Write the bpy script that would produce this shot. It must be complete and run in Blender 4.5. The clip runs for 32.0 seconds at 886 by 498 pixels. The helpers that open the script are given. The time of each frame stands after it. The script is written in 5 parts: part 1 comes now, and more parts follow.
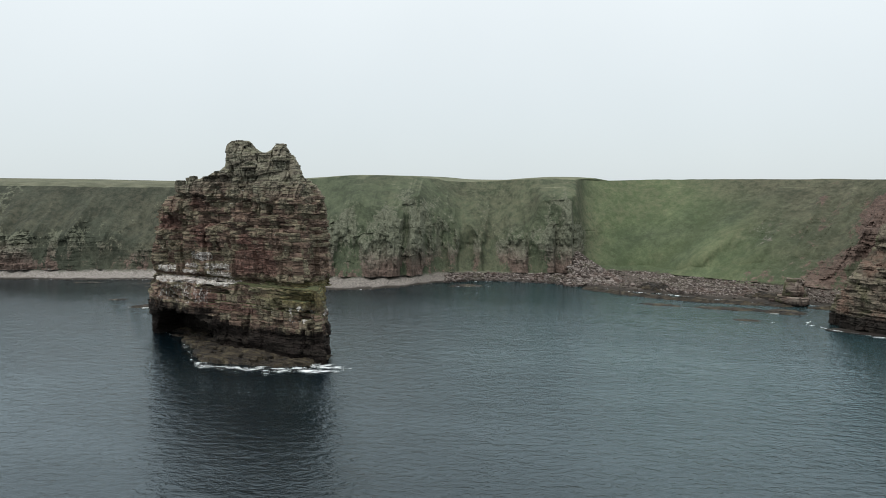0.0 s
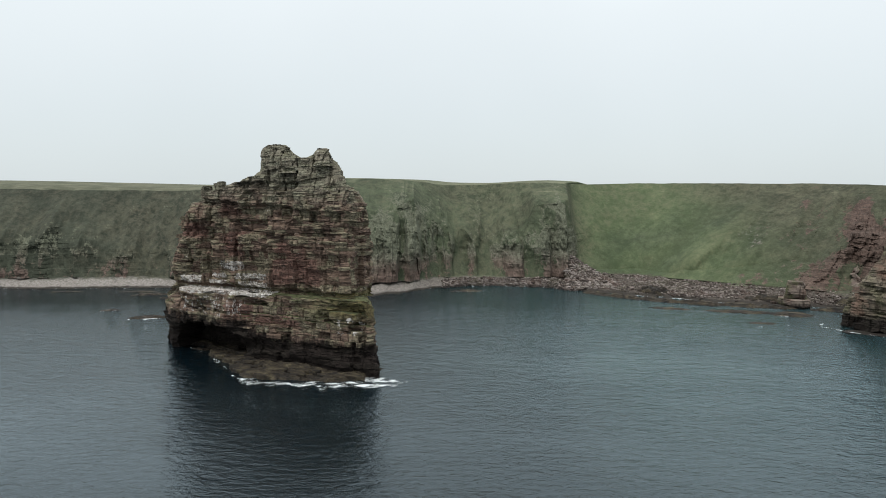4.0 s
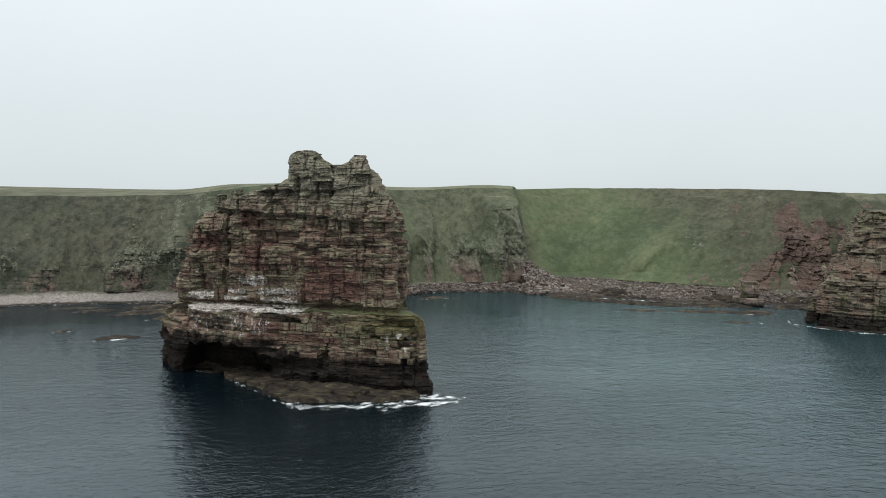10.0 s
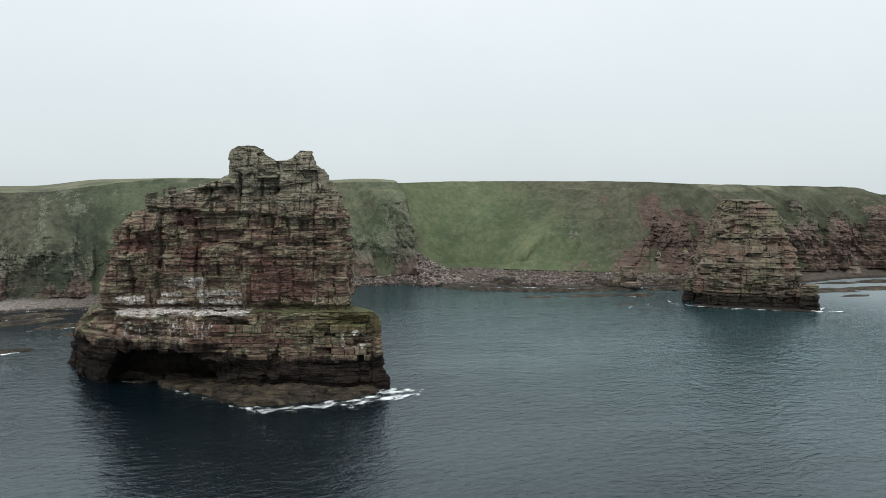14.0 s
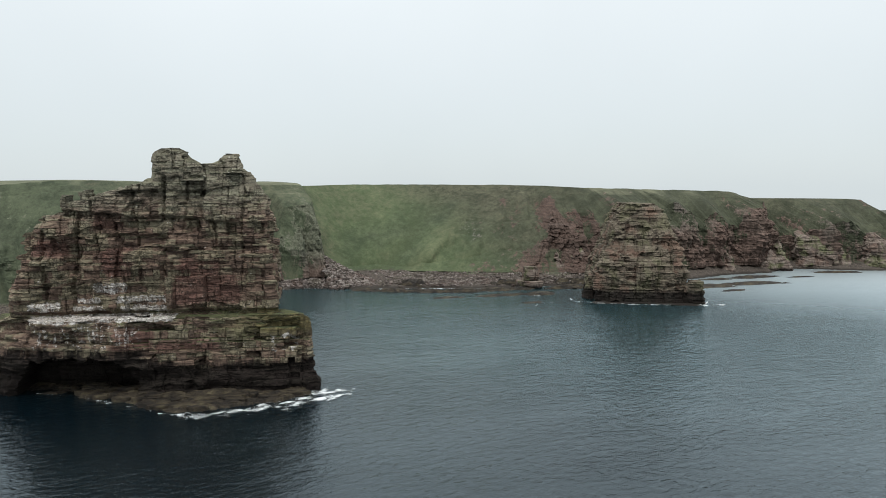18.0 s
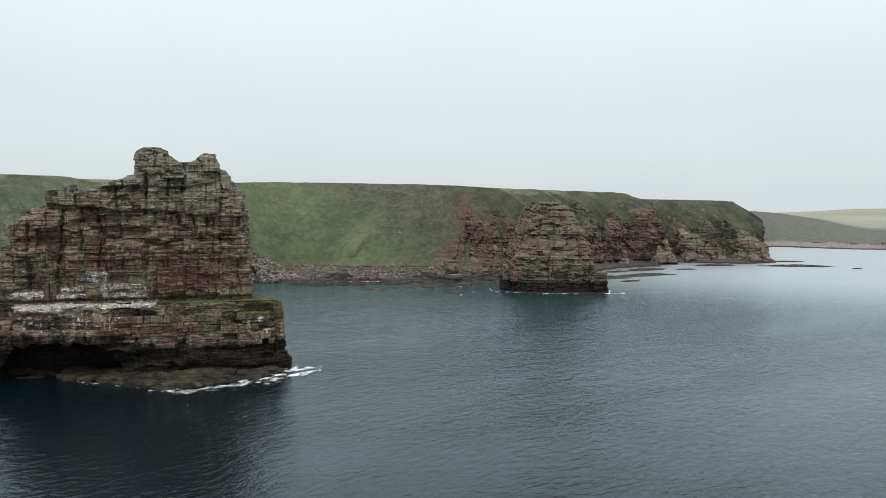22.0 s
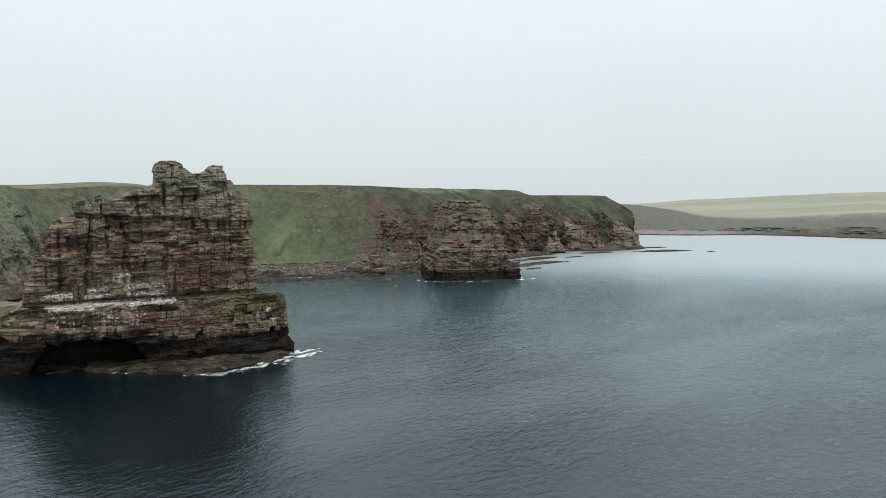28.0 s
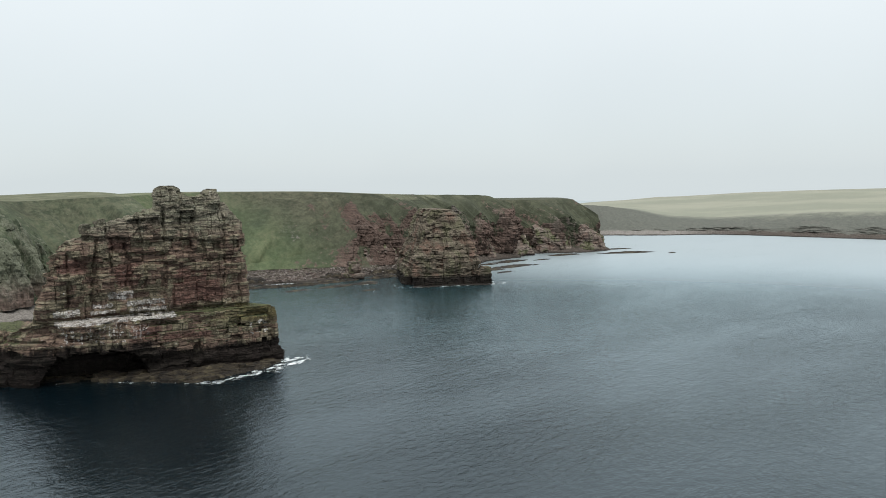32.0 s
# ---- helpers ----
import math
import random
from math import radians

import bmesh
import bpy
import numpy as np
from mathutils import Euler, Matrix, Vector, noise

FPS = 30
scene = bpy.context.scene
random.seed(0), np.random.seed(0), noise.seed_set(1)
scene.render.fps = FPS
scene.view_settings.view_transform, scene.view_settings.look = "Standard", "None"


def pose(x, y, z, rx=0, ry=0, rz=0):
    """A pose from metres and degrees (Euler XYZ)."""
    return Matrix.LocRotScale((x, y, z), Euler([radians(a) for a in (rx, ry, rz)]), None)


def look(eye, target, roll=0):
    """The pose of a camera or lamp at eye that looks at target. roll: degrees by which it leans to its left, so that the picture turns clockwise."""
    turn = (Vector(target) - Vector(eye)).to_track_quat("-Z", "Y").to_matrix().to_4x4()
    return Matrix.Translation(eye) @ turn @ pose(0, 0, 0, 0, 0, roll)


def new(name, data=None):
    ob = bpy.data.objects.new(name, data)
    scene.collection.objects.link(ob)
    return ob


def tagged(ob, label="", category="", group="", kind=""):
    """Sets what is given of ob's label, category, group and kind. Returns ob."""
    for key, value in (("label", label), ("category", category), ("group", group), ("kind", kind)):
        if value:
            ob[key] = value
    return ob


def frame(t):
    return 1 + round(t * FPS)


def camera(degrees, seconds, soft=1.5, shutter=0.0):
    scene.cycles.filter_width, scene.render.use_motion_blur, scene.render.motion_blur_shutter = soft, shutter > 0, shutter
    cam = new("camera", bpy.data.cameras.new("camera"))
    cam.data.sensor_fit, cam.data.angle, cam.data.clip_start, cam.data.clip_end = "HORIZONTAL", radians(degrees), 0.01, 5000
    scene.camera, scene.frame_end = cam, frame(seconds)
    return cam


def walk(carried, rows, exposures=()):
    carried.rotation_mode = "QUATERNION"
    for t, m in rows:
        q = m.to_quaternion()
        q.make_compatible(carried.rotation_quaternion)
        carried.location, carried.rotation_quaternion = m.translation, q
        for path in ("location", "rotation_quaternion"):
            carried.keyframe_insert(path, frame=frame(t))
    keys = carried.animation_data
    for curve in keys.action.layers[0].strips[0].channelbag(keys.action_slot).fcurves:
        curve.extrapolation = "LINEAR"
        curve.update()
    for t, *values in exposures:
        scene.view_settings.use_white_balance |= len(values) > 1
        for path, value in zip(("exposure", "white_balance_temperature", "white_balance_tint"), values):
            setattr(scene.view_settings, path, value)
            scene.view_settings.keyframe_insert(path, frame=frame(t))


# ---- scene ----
# Camera: a drone that circles a sea stack.
cam = camera(63.13, 32.0, soft=0.9)
PATH = [  # seconds, x, y, z, yaw, pitch, roll
    (0, 46.01, -156.22, 34.41, 0.000, -4.587, -0.002),
    (0.5, 43.05, -155.64, 34.60, -0.682, -4.588, -0.039),
    (1, 40.21, -155.24, 34.74, -1.318, -4.586, 0.038),
    (1.5, 37.23, -154.71, 35.01, -2.014, -4.614, -0.002),
    (2, 34.36, -154.02, 35.07, -2.646, -4.576, 0.022),
    (2.5, 31.60, -153.44, 35.20, -3.248, -4.585, 0.049),
    (3, 28.63, -152.95, 35.35, -3.886, -4.550, 0.039),
    (3.5, 25.70, -152.35, 35.63, -4.517, -4.569, 0.054),
    (5.5, 14.38, -149.22, 35.74, -7.275, -4.409, 0.084),
    (6, 11.67, -148.69, 36.08, -8.054, -4.464, 0.054),
    (6.5, 8.86, -147.98, 36.31, -8.817, -4.507, 0.098),
    (7, 6.05, -147.04, 36.40, -9.504, -4.474, 0.137),
    (7.5, 3.40, -146.08, 36.48, -10.293, -4.470, 0.109),
    (8, 0.58, -145.23, 36.59, -11.268, -4.450, 0.080),
    (8.5, -2.23, -144.29, 36.74, -12.231, -4.469, 0.109),
    (9, -4.95, -143.28, 36.85, -13.164, -4.431, 0.142),
    (9.5, -7.75, -142.37, 37.02, -14.276, -4.434, 0.126),
    (10, -10.43, -141.37, 37.08, -15.642, -4.400, 0.054),
    (10.5, -13.17, -140.53, 37.17, -17.017, -4.390, -0.038),
    (11, -16.13, -139.97, 37.38, -18.464, -4.457, 0.063),
    (11.5, -18.92, -139.27, 37.34, -20.105, -4.462, -0.045),
    (12, -21.65, -138.36, 37.33, -21.771, -4.485, -0.084),
    (12.5, -24.58, -137.67, 37.46, -23.514, -4.609, -0.100),
    (13, -27.00, -136.80, 37.48, -25.167, -4.709, -0.170),
    (13.5, -29.14, -136.22, 37.67, -26.834, -4.923, -0.329),
    (14, -31.01, -135.51, 37.71, -28.545, -5.034, -0.418),
    (14.5, -32.33, -134.94, 37.86, -30.219, -5.160, -0.487),
    (15, -33.34, -134.61, 37.97, -31.676, -5.247, -0.520),
    (15.5, -34.23, -134.47, 37.96, -32.990, -5.232, -0.553),
    (17.5, -38.09, -134.39, 38.08, -36.874, -4.963, -0.207),
    (18, -39.65, -134.96, 37.88, -37.462, -4.849, -0.243),
    (18.5, -41.61, -135.84, 37.92, -37.883, -4.807, -0.093),
    (19, -43.94, -136.53, 38.17, -38.581, -4.865, 0.078),
    (19.5, -46.45, -137.41, 38.21, -39.476, -4.869, 0.185),
    (20, -49.18, -138.15, 38.16, -40.466, -4.862, 0.255),
    (20.5, -52.16, -138.73, 38.08, -41.460, -4.865, 0.307),
    (21, -55.35, -139.41, 38.05, -42.478, -4.869, 0.371),
    (21.5, -58.52, -139.96, 38.05, -44.410, -4.905, 0.406),
    (22, -61.89, -140.57, 38.03, -46.097, -4.928, 0.477),
    (22.5, -65.29, -141.25, 38.02, -47.080, -4.958, 0.516),
    (23, -68.68, -141.79, 38.00, -48.794, -4.976, 0.554),
    (23.5, -72.14, -141.91, 37.54, -51.515, -4.886, 0.467),
    (24, -75.54, -141.71, 37.09, -53.202, -4.842, 0.398),
    (24.5, -78.99, -141.33, 37.11, -54.348, -4.906, 0.577),
    (26.5, -91.63, -138.59, 37.16, -56.577, -4.790, 0.248),
    (27, -94.74, -137.80, 38.24, -56.789, -4.973, 0.036),
    (27.5, -97.83, -137.52, 39.27, -56.998, -5.136, -0.173),
    (28, -100.75, -137.53, 40.19, -57.243, -5.254, -0.270),
    (28.5, -103.40, -137.80, 41.15, -57.484, -5.376, -0.361),
    (29, -105.68, -138.16, 42.17, -57.732, -5.474, -0.433),
    (29.5, -107.69, -138.72, 42.92, -58.000, -5.543, -0.586),
    (30, -109.60, -139.50, 43.75, -58.273, -5.579, -0.643),
    (30.5, -111.16, -140.78, 44.60, -58.424, -5.608, -0.654),
    (31, -112.72, -141.98, 45.21, -58.696, -5.618, -0.776),
    (31.5, -113.87, -143.12, 45.88, -58.923, -5.647, -0.848),
    (32, -114.45, -144.31, 46.59, -59.543, -5.655, -0.576),
]
walk(cam, [(t, pose(x, y, z, 90 + pitch, 0, yaw) @ pose(0, 0, 0, 0, 0, roll)) for t, x, y, z, yaw, pitch, roll in PATH])

# ---- light: overcast daylight ----
SUN_DIR = Vector((-0.28, -0.34, 0.90)).normalized()
world = bpy.data.worlds.new("overcast_sky")
scene.world = world
world.use_nodes = True
wn, wl = world.node_tree.nodes, world.node_tree.links
sky = wn.new("ShaderNodeTexSky")
sky.sky_type = "NISHITA"
sky.sun_disc = False
sky.sun_elevation = math.asin(SUN_DIR.z)
sky.sun_rotation = math.atan2(SUN_DIR.x, SUN_DIR.y)
cloud = wn.new("ShaderNodeMix")
cloud.data_type = "RGBA"
cloud.inputs[0].default_value = 0.90
gradient = wn.new("ShaderNodeValToRGB")
gc = wn.new("ShaderNodeTexCoord")
gs = wn.new("ShaderNodeSeparateXYZ")
gm = wn.new("ShaderNodeMapRange")
gm.inputs[1].default_value, gm.inputs[2].default_value = -0.1, 0.95
cn = wn.new("ShaderNodeTexNoise")
cn.inputs["Scale"].default_value = 2.2
cn.inputs["Detail"].default_value = 4
cmul = wn.new("ShaderNodeMath")
cmul.operation = "MULTIPLY_ADD"
cmul.inputs[1].default_value = 0.14
wl.new(gc.outputs["Generated"], gs.inputs[0])
wl.new(gc.outputs["Generated"], cn.inputs["Vector"])
wl.new(gs.outputs[2], gm.inputs[0])
wl.new(cn.outputs["Fac"], cmul.inputs[0])
wl.new(gm.outputs[0], cmul.inputs[2])
wl.new(cmul.outputs[0], gradient.inputs[0])
ge = gradient.color_ramp.elements
ge[0].position, ge[0].color = 0.16, (7.0, 7.7, 7.95, 1)
ge[1].position, ge[1].color = 0.40, (9.1, 9.75, 10.0, 1)
for at_, tone_ in ((0.62, (12.0, 12.8, 13.1, 1)), (1.0, (23.5, 24.7, 25.1, 1))):
    ge.new(at_).color = tone_
wl.new(sky.outputs[0], cloud.inputs[6])
wl.new(gradient.outputs[0], cloud.inputs[7])
bg = wn["Background"]
bg.inputs[1].default_value = 0.1
wl.new(cloud.outputs[2], bg.inputs[0])
sun = new("sun", bpy.data.lights.new("sun", "SUN"))
sun.data.energy = 1.5
sun.data.angle = radians(25)
sun.data.color = (1.0, 0.97, 0.93)
sun.matrix_world = look(SUN_DIR * 100, (0, 0, 0))

# ---- numeric helpers ----
RS = np.random.RandomState(7)
LAT = RS.rand(64, 64, 64)


def vnoise(x, y, z):
    """Smooth value noise of arrays, 0 to 1."""
    x, y, z = np.broadcast_arrays(np.asarray(x, float), np.asarray(y, float), np.asarray(z, float))
    i, j, k = np.floor(x).astype(int), np.floor(y).astype(int), np.floor(z).astype(int)
    a, b, c = x - i, y - j, z - k
    a, b, c = a * a * (3 - 2 * a), b * b * (3 - 2 * b), c * c * (3 - 2 * c)
    out = 0
    for di in (0, 1):
        for dj in (0, 1):
            for dk in (0, 1):
                w = (a if di else 1 - a) * (b if dj else 1 - b) * (c if dk else 1 - c)
                out = out + w * LAT[(i + di) % 64, (j + dj) % 64, (k + dk) % 64]
    return out


def fbm(x, y, z, octaves=4):
    total, amp, norm = 0, 1.0, 0
    for o in range(octaves):
        total = total + amp * (vnoise(x * 2**o + 13.7 * o, y * 2**o + 5.1 * o, z * 2**o + 3.3 * o) - 0.5)
        norm += amp
        amp *= 0.5
    return total / norm * 2


def chance(*ids):
    """A fixed random number, 0 to 1, for each set of whole numbers."""
    h = np.zeros(np.broadcast(*ids).shape, dtype=np.int64) + 1013904223
    for k in ids:
        h = (h * 1664525 + np.asarray(k, dtype=np.int64) * 22695477 + 12345) & 0x7FFFFFFF
        h = h ^ (h >> 13)
    h = (h * 1103515245 + 12345) & 0x7FFFFFFF
    return (h ^ (h >> 11)) % 65536 / 65536


def grid_mesh(name, P, material, smooth=True):
    """A mesh object from an array of points [rows, columns, 3]."""
    n, m = P.shape[:2]
    idx = np.arange(n * m).reshape(n, m)
    faces = np.stack([idx[:-1, :-1], idx[:-1, 1:], idx[1:, 1:], idx[1:, :-1]], -1).reshape(-1, 4)
    me = bpy.data.meshes.new(name)
    me.from_pydata(P.reshape(-1, 3).tolist(), [], faces.tolist())
    if smooth:
        me.polygons.foreach_set("use_smooth", [True] * len(me.polygons))
    me.materials.append(material)
    me.update()
    return new(name, me)


def mesh_part(name, verts, faces, material, parent=None, smooth=False, label=""):
    me = bpy.data.meshes.new(name)
    me.from_pydata(verts, [], faces)
    if smooth:
        me.polygons.foreach_set("use_smooth", [True] * len(me.polygons))
    me.materials.append(material)
    me.update()
    ob = new(name, me)
    if parent:
        ob.parent = parent
    if label:
        ob["label"] = label
    return ob


# ---- materials ----
class Mat:
    """A small builder of node materials."""

    def __init__(self, name):
        self.m = bpy.data.materials.new(name)
        self.m.use_nodes = True
        self.n, self.l = self.m.node_tree.nodes, self.m.node_tree.links
        self.b = self.n["Principled BSDF"]
        geo = self.n.new("ShaderNodeNewGeometry")
        self.pos, self.nor = geo.outputs["Position"], geo.outputs["Normal"]
        tone = self.n.new("ShaderNodeAttribute")
        tone.attribute_name = "tone"
        self.island = tone.outputs["Fac"]

    def link(self, a, b):
        self.l.new(a, b)

    def mapping(self, scale=(1, 1, 1), rz=0.0):
        """World position turned about z and scaled."""
        n = self.n.new("ShaderNodeMapping")
        n.inputs["Rotation"].default_value = (0, 0, rz)
        self.link(self.pos, n.inputs[0])
        s = self.n.new("ShaderNodeVectorMath")
        s.operation = "MULTIPLY"
        s.inputs[1].default_value = scale
        self.link(n.outputs[0], s.inputs[0])
        return s.outputs[0]

    def xyz(self, v):
        n = self.n.new("ShaderNodeSeparateXYZ")
        self.link(v, n.inputs[0])
        return n.outputs

    def noise(self, v, scale, detail=4, rough=0.55, distortion=0.0):
        n = self.n.new("ShaderNodeTexNoise")
        n.inputs["Scale"].default_value, n.inputs["Detail"].default_value = scale, detail
        n.inputs["Roughness"].default_value, n.inputs["Distortion"].default_value = rough, distortion
        self.link(v, n.inputs["Vector"])
        return n.outputs["Fac"]

    def math(self, op, a, b=None, c=None, clamp=False):
        n = self.n.new("ShaderNodeMath")
        n.operation, n.use_clamp = op, clamp
        for k, v in enumerate((a, b, c)):
            if v is None:
                continue
            if isinstance(v, (int, float)):
                n.inputs[k].default_value = v
            else:
                self.link(v, n.inputs[k])
        return n.outputs[0]

    def band(self, v, lo, hi):
        """0 below lo, 1 above hi, smooth between; lo may be over hi."""
        n = self.n.new("ShaderNodeMapRange")
        n.interpolation_type = "SMOOTHSTEP"
        flip = lo > hi
        n.inputs[1].default_value, n.inputs[2].default_value = (hi, lo) if flip else (lo, hi)
        n.inputs[3].default_value, n.inputs[4].default_value = (1, 0) if flip else (0, 1)
        self.link(v, n.inputs[0])
        return n.outputs[0]

    def mix(self, f, a, b):
        n = self.n.new("ShaderNodeMix")
        n.data_type = "RGBA"
        for k, v in ((0, f), (6, a), (7, b)):
            if isinstance(v, tuple):
                n.inputs[k].default_value = (*v, 1)
            elif isinstance(v, (int, float)):
                n.inputs[k].default_value = v
            else:
                self.link(v, n.inputs[k])
        return n.outputs[2]

    def ramp(self, v, *stops):
        n = self.n.new("ShaderNodeValToRGB")
        e = n.color_ramp.elements
        while len(e) < len(stops):
            e.new(0.5)
        for k, (p, c) in enumerate(stops):
            e[k].position, e[k].color = p, (*c, 1)
        self.link(v, n.inputs[0])
        return n.outputs[0]

    def bump(self, h, strength, distance, under=None):
        n = self.n.new("ShaderNodeBump")
        n.inputs["Strength"].default_value, n.inputs["Distance"].default_value = strength, distance
        self.link(h, n.inputs["Height"])
        if under:
            self.link(under, n.inputs["Normal"])
        return n.outputs[0]

    def done(self, colour=None, rough=0.9, normal=None, spec=0.3):
        for k, v in (("Base Color", colour), ("Roughness", rough), ("Normal", normal), ("Specular IOR Level", spec)):
            if v is None:
                continue
            if isinstance(v, tuple):
                self.b.inputs[k].default_value = (*v, 1)
            elif isinstance(v, (int, float)):
                self.b.inputs[k].default_value = v
            else:
                self.link(v, self.b.inputs[k])
        return self.m


FACE_TURN = math.atan2(0.515, 0.857)  # the stack's long face runs this far clockwise of x


def stack_material():
    m = Mat("stack_sandstone")
    p = m.mapping(rz=FACE_TURN)
    u, v, z = m.xyz(p)
    bed = m.noise(m.mapping((0.22, 0.22, 2.4), FACE_TURN), 1.0, 5, 0.6)
    big = m.noise(m.mapping((1, 1, 1.5)), 0.085, 4)
    patch = m.noise(m.mapping((1, 1, 0.8)), 0.33, 5, 0.6)
    grain = m.noise(m.mapping(), 2.6, 6, 0.68)
    drip = m.noise(m.mapping((1.5, 1.5, 0.16), FACE_TURN), 0.9, 5, 0.6)
    per = m.math("ADD", m.math("MULTIPLY", m.island, 0.17), m.math("ADD", m.math("MULTIPLY", bed, 0.45), m.math("MULTIPLY", patch, 0.35)))
    col = m.ramp(per, (0.32, (0.062, 0.041, 0.033)), (0.45, (0.160, 0.109, 0.081)), (0.58, (0.235, 0.181, 0.130)), (0.74, (0.318, 0.268, 0.200)))
    def area(u0, u1, z0, z1, soft=0.5):
        """1 within a stretch of the face, fading over its edge."""
        across = m.math("MULTIPLY", m.band(u, u0 - soft, u0 + soft), m.band(u, u1 + soft, u1 - soft))
        return m.math("MULTIPLY", across, m.math("MULTIPLY", m.band(z, z0 - soft, z0 + soft), m.band(z, z1 + soft, z1 - soft)))

    # freshly broken red panels
    red = area(1.5, 12.5, 16.8, 21.8, 1.2)
    for bounds in ((-11, -6, 22, 27), (-12.5, -7.5, 30.5, 35), (-5, -1, 34, 38), (2, 9, 22, 25), (-24, -17, 26, 29), (-9, -2, 9, 12.5), (-2, 10, 8.5, 10.5)):
        red = m.math("MAXIMUM", red, m.math("MULTIPLY", area(*bounds, 1.0), 0.8))
    red = m.math("ADD", m.math("MULTIPLY", red, 0.55), m.math("ADD", big, m.math("MULTIPLY", m.math("SUBTRACT", m.island, 0.5), 0.14)))
    red = m.math("ADD", red, m.math("MULTIPLY", m.math("SUBTRACT", patch, 0.5), 0.5))
    col = m.mix(m.math("MULTIPLY", m.band(red, 0.52, 0.80), 0.8), col, m.mix(m.band(grain, 0.3, 0.7), (0.068, 0.035, 0.029), (0.190, 0.100, 0.080)))
    # olive lichen on the drier blocks
    olive = m.math("ADD", m.math("MULTIPLY", m.island, 0.28), m.math("ADD", m.math("MULTIPLY", patch, 0.6), m.math("MULTIPLY", bed, 0.25)))
    col = m.mix(m.math("MULTIPLY", m.band(m.math("SUBTRACT", olive, m.math("MULTIPLY", red, 0.25)), 0.40, 0.53), 0.65), col, m.mix(m.band(grain, 0.3, 0.7), (0.106, 0.098, 0.063), (0.246, 0.226, 0.150)))
    # grey-green lichen towards the summit and in patches
    lich = m.math("ADD", m.band(z, 25.0, 42.0), m.math("MULTIPLY", patch, 0.95))
    col = m.mix(m.math("MULTIPLY", m.band(lich, 0.66, 1.35), 0.62), col, m.mix(m.band(grain, 0.3, 0.7), (0.088, 0.090, 0.066), (0.27, 0.268, 0.205)))
    # yellow-green lichen on the terrace's seaward end
    och = m.math("MULTIPLY", m.band(u, -2.0, 17.0), m.band(z, 5.5, 13.0))
    och = m.math("MULTIPLY", och, m.band(z, 16.5, 14.8))
    och = m.math("ADD", och, m.math("MULTIPLY", patch, 0.9))
    col = m.mix(m.math("MULTIPLY", m.band(och, 0.80, 1.45), 0.7), col, m.mix(grain, (0.060, 0.056, 0.026), (0.150, 0.138, 0.070)))
    gold = m.math("MULTIPLY", m.band(u, 9.0, 20.0), m.math("MULTIPLY", m.band(z, 10.0, 12.5), m.band(z, 16.0, 15.0)))
    gold = m.math("ADD", gold, m.math("MULTIPLY", m.math("ADD", m.island, patch), 0.45))
    col = m.mix(m.math("MULTIPLY", m.band(gold, 0.95, 1.35), 0.75), col, m.mix(grain, (0.080, 0.066, 0.028), (0.225, 0.186, 0.085)))
    up = m.xyz(m.nor)[2]
    turf = m.math("MULTIPLY", m.band(up, 0.55, 0.85), m.band(m.math("ADD", patch, m.math("MAXIMUM", m.band(u, -14.0, 10.0), m.band(u, -30.0, -34.0))), 0.5, 0.9))
    col = m.mix(m.math("MULTIPLY", turf, m.math("MULTIPLY", m.band(z, 7.5, 10.0), m.math("MAXIMUM", m.band(z, 17.0, 15.5), m.math("MULTIPLY", m.band(z, 33.0, 37.0), 0.5)))), col, m.mix(grain, (0.038, 0.046, 0.020), (0.098, 0.104, 0.048)))
    # hairline bedding cracks and upright joints
    seam = m.noise(m.mapping((0.16, 0.16, 1.5), FACE_TURN), 1.0, 4, 0.62, 0.35)
    seam = m.band(m.math("ABSOLUTE", m.math("SUBTRACT", seam, 0.5)), 0.030, 0.006)
    joint = m.noise(m.mapping((0.85, 0.85, 0.12), FACE_TURN), 1.0, 4, 0.60, 0.25)
    joint = m.math("MULTIPLY", m.band(m.math("ABSOLUTE", m.math("SUBTRACT", joint, 0.5)), 0.022, 0.004), m.band(patch, 0.42, 0.56))
    crack = m.math("MAXIMUM", seam, joint)
    col = m.mix(m.math("MULTIPLY", crack, 0.58), col, (0.022, 0.017, 0.015))
    # pale flecks and scars
    fleck = m.noise(m.mapping((1, 1, 1.6)), 4.5, 4, 0.7)
    col = m.mix(m.math("MULTIPLY", m.band(fleck, 0.60, 0.74), 0.3), col, (0.30, 0.285, 0.25))
    # dark seep streaks
    col = m.mix(m.math("MULTIPLY", m.band(drip, 0.54, 0.70), 0.30), col, (0.058, 0.046, 0.038))
    col = m.mix(m.math("MULTIPLY", m.band(grain, 0.46, 0.74), 0.26), col, (0.056, 0.045, 0.038))
    # white droppings of sea birds on three nesting ledges
    rough = m.noise(m.mapping((0.8, 0.8, 1.0), FACE_TURN), 1.5, 7, 0.78)
    runs = m.noise(m.mapping((1.7, 1.7, 0.32), FACE_TURN), 1.0, 6, 0.72)
    led = m.math("MULTIPLY", area(-24.5, 1.5, 14.0, 14.95, 0.25), 0.55)
    led = m.math("MAXIMUM", led, m.math("MULTIPLY", m.math("MULTIPLY", area(-24.0, -4.5, 9.5, 14.0, 1.2), m.band(drip, 0.42, 0.58)), 0.36))
    for bounds in ((-17.0, -11.6, 15.5, 16.6), (-16.6, -12.0, 17.0, 18.2), (-8.6, -0.2, 15.3, 16.6), (-9.2, -0.6, 16.9, 18.3), (-13.0, -7.4, 18.9, 20.9), (-24.5, -19.0, 15.6, 17.4)):
        led = m.math("MAXIMUM", led, m.math("MULTIPLY", area(*bounds, 0.3), 0.52))
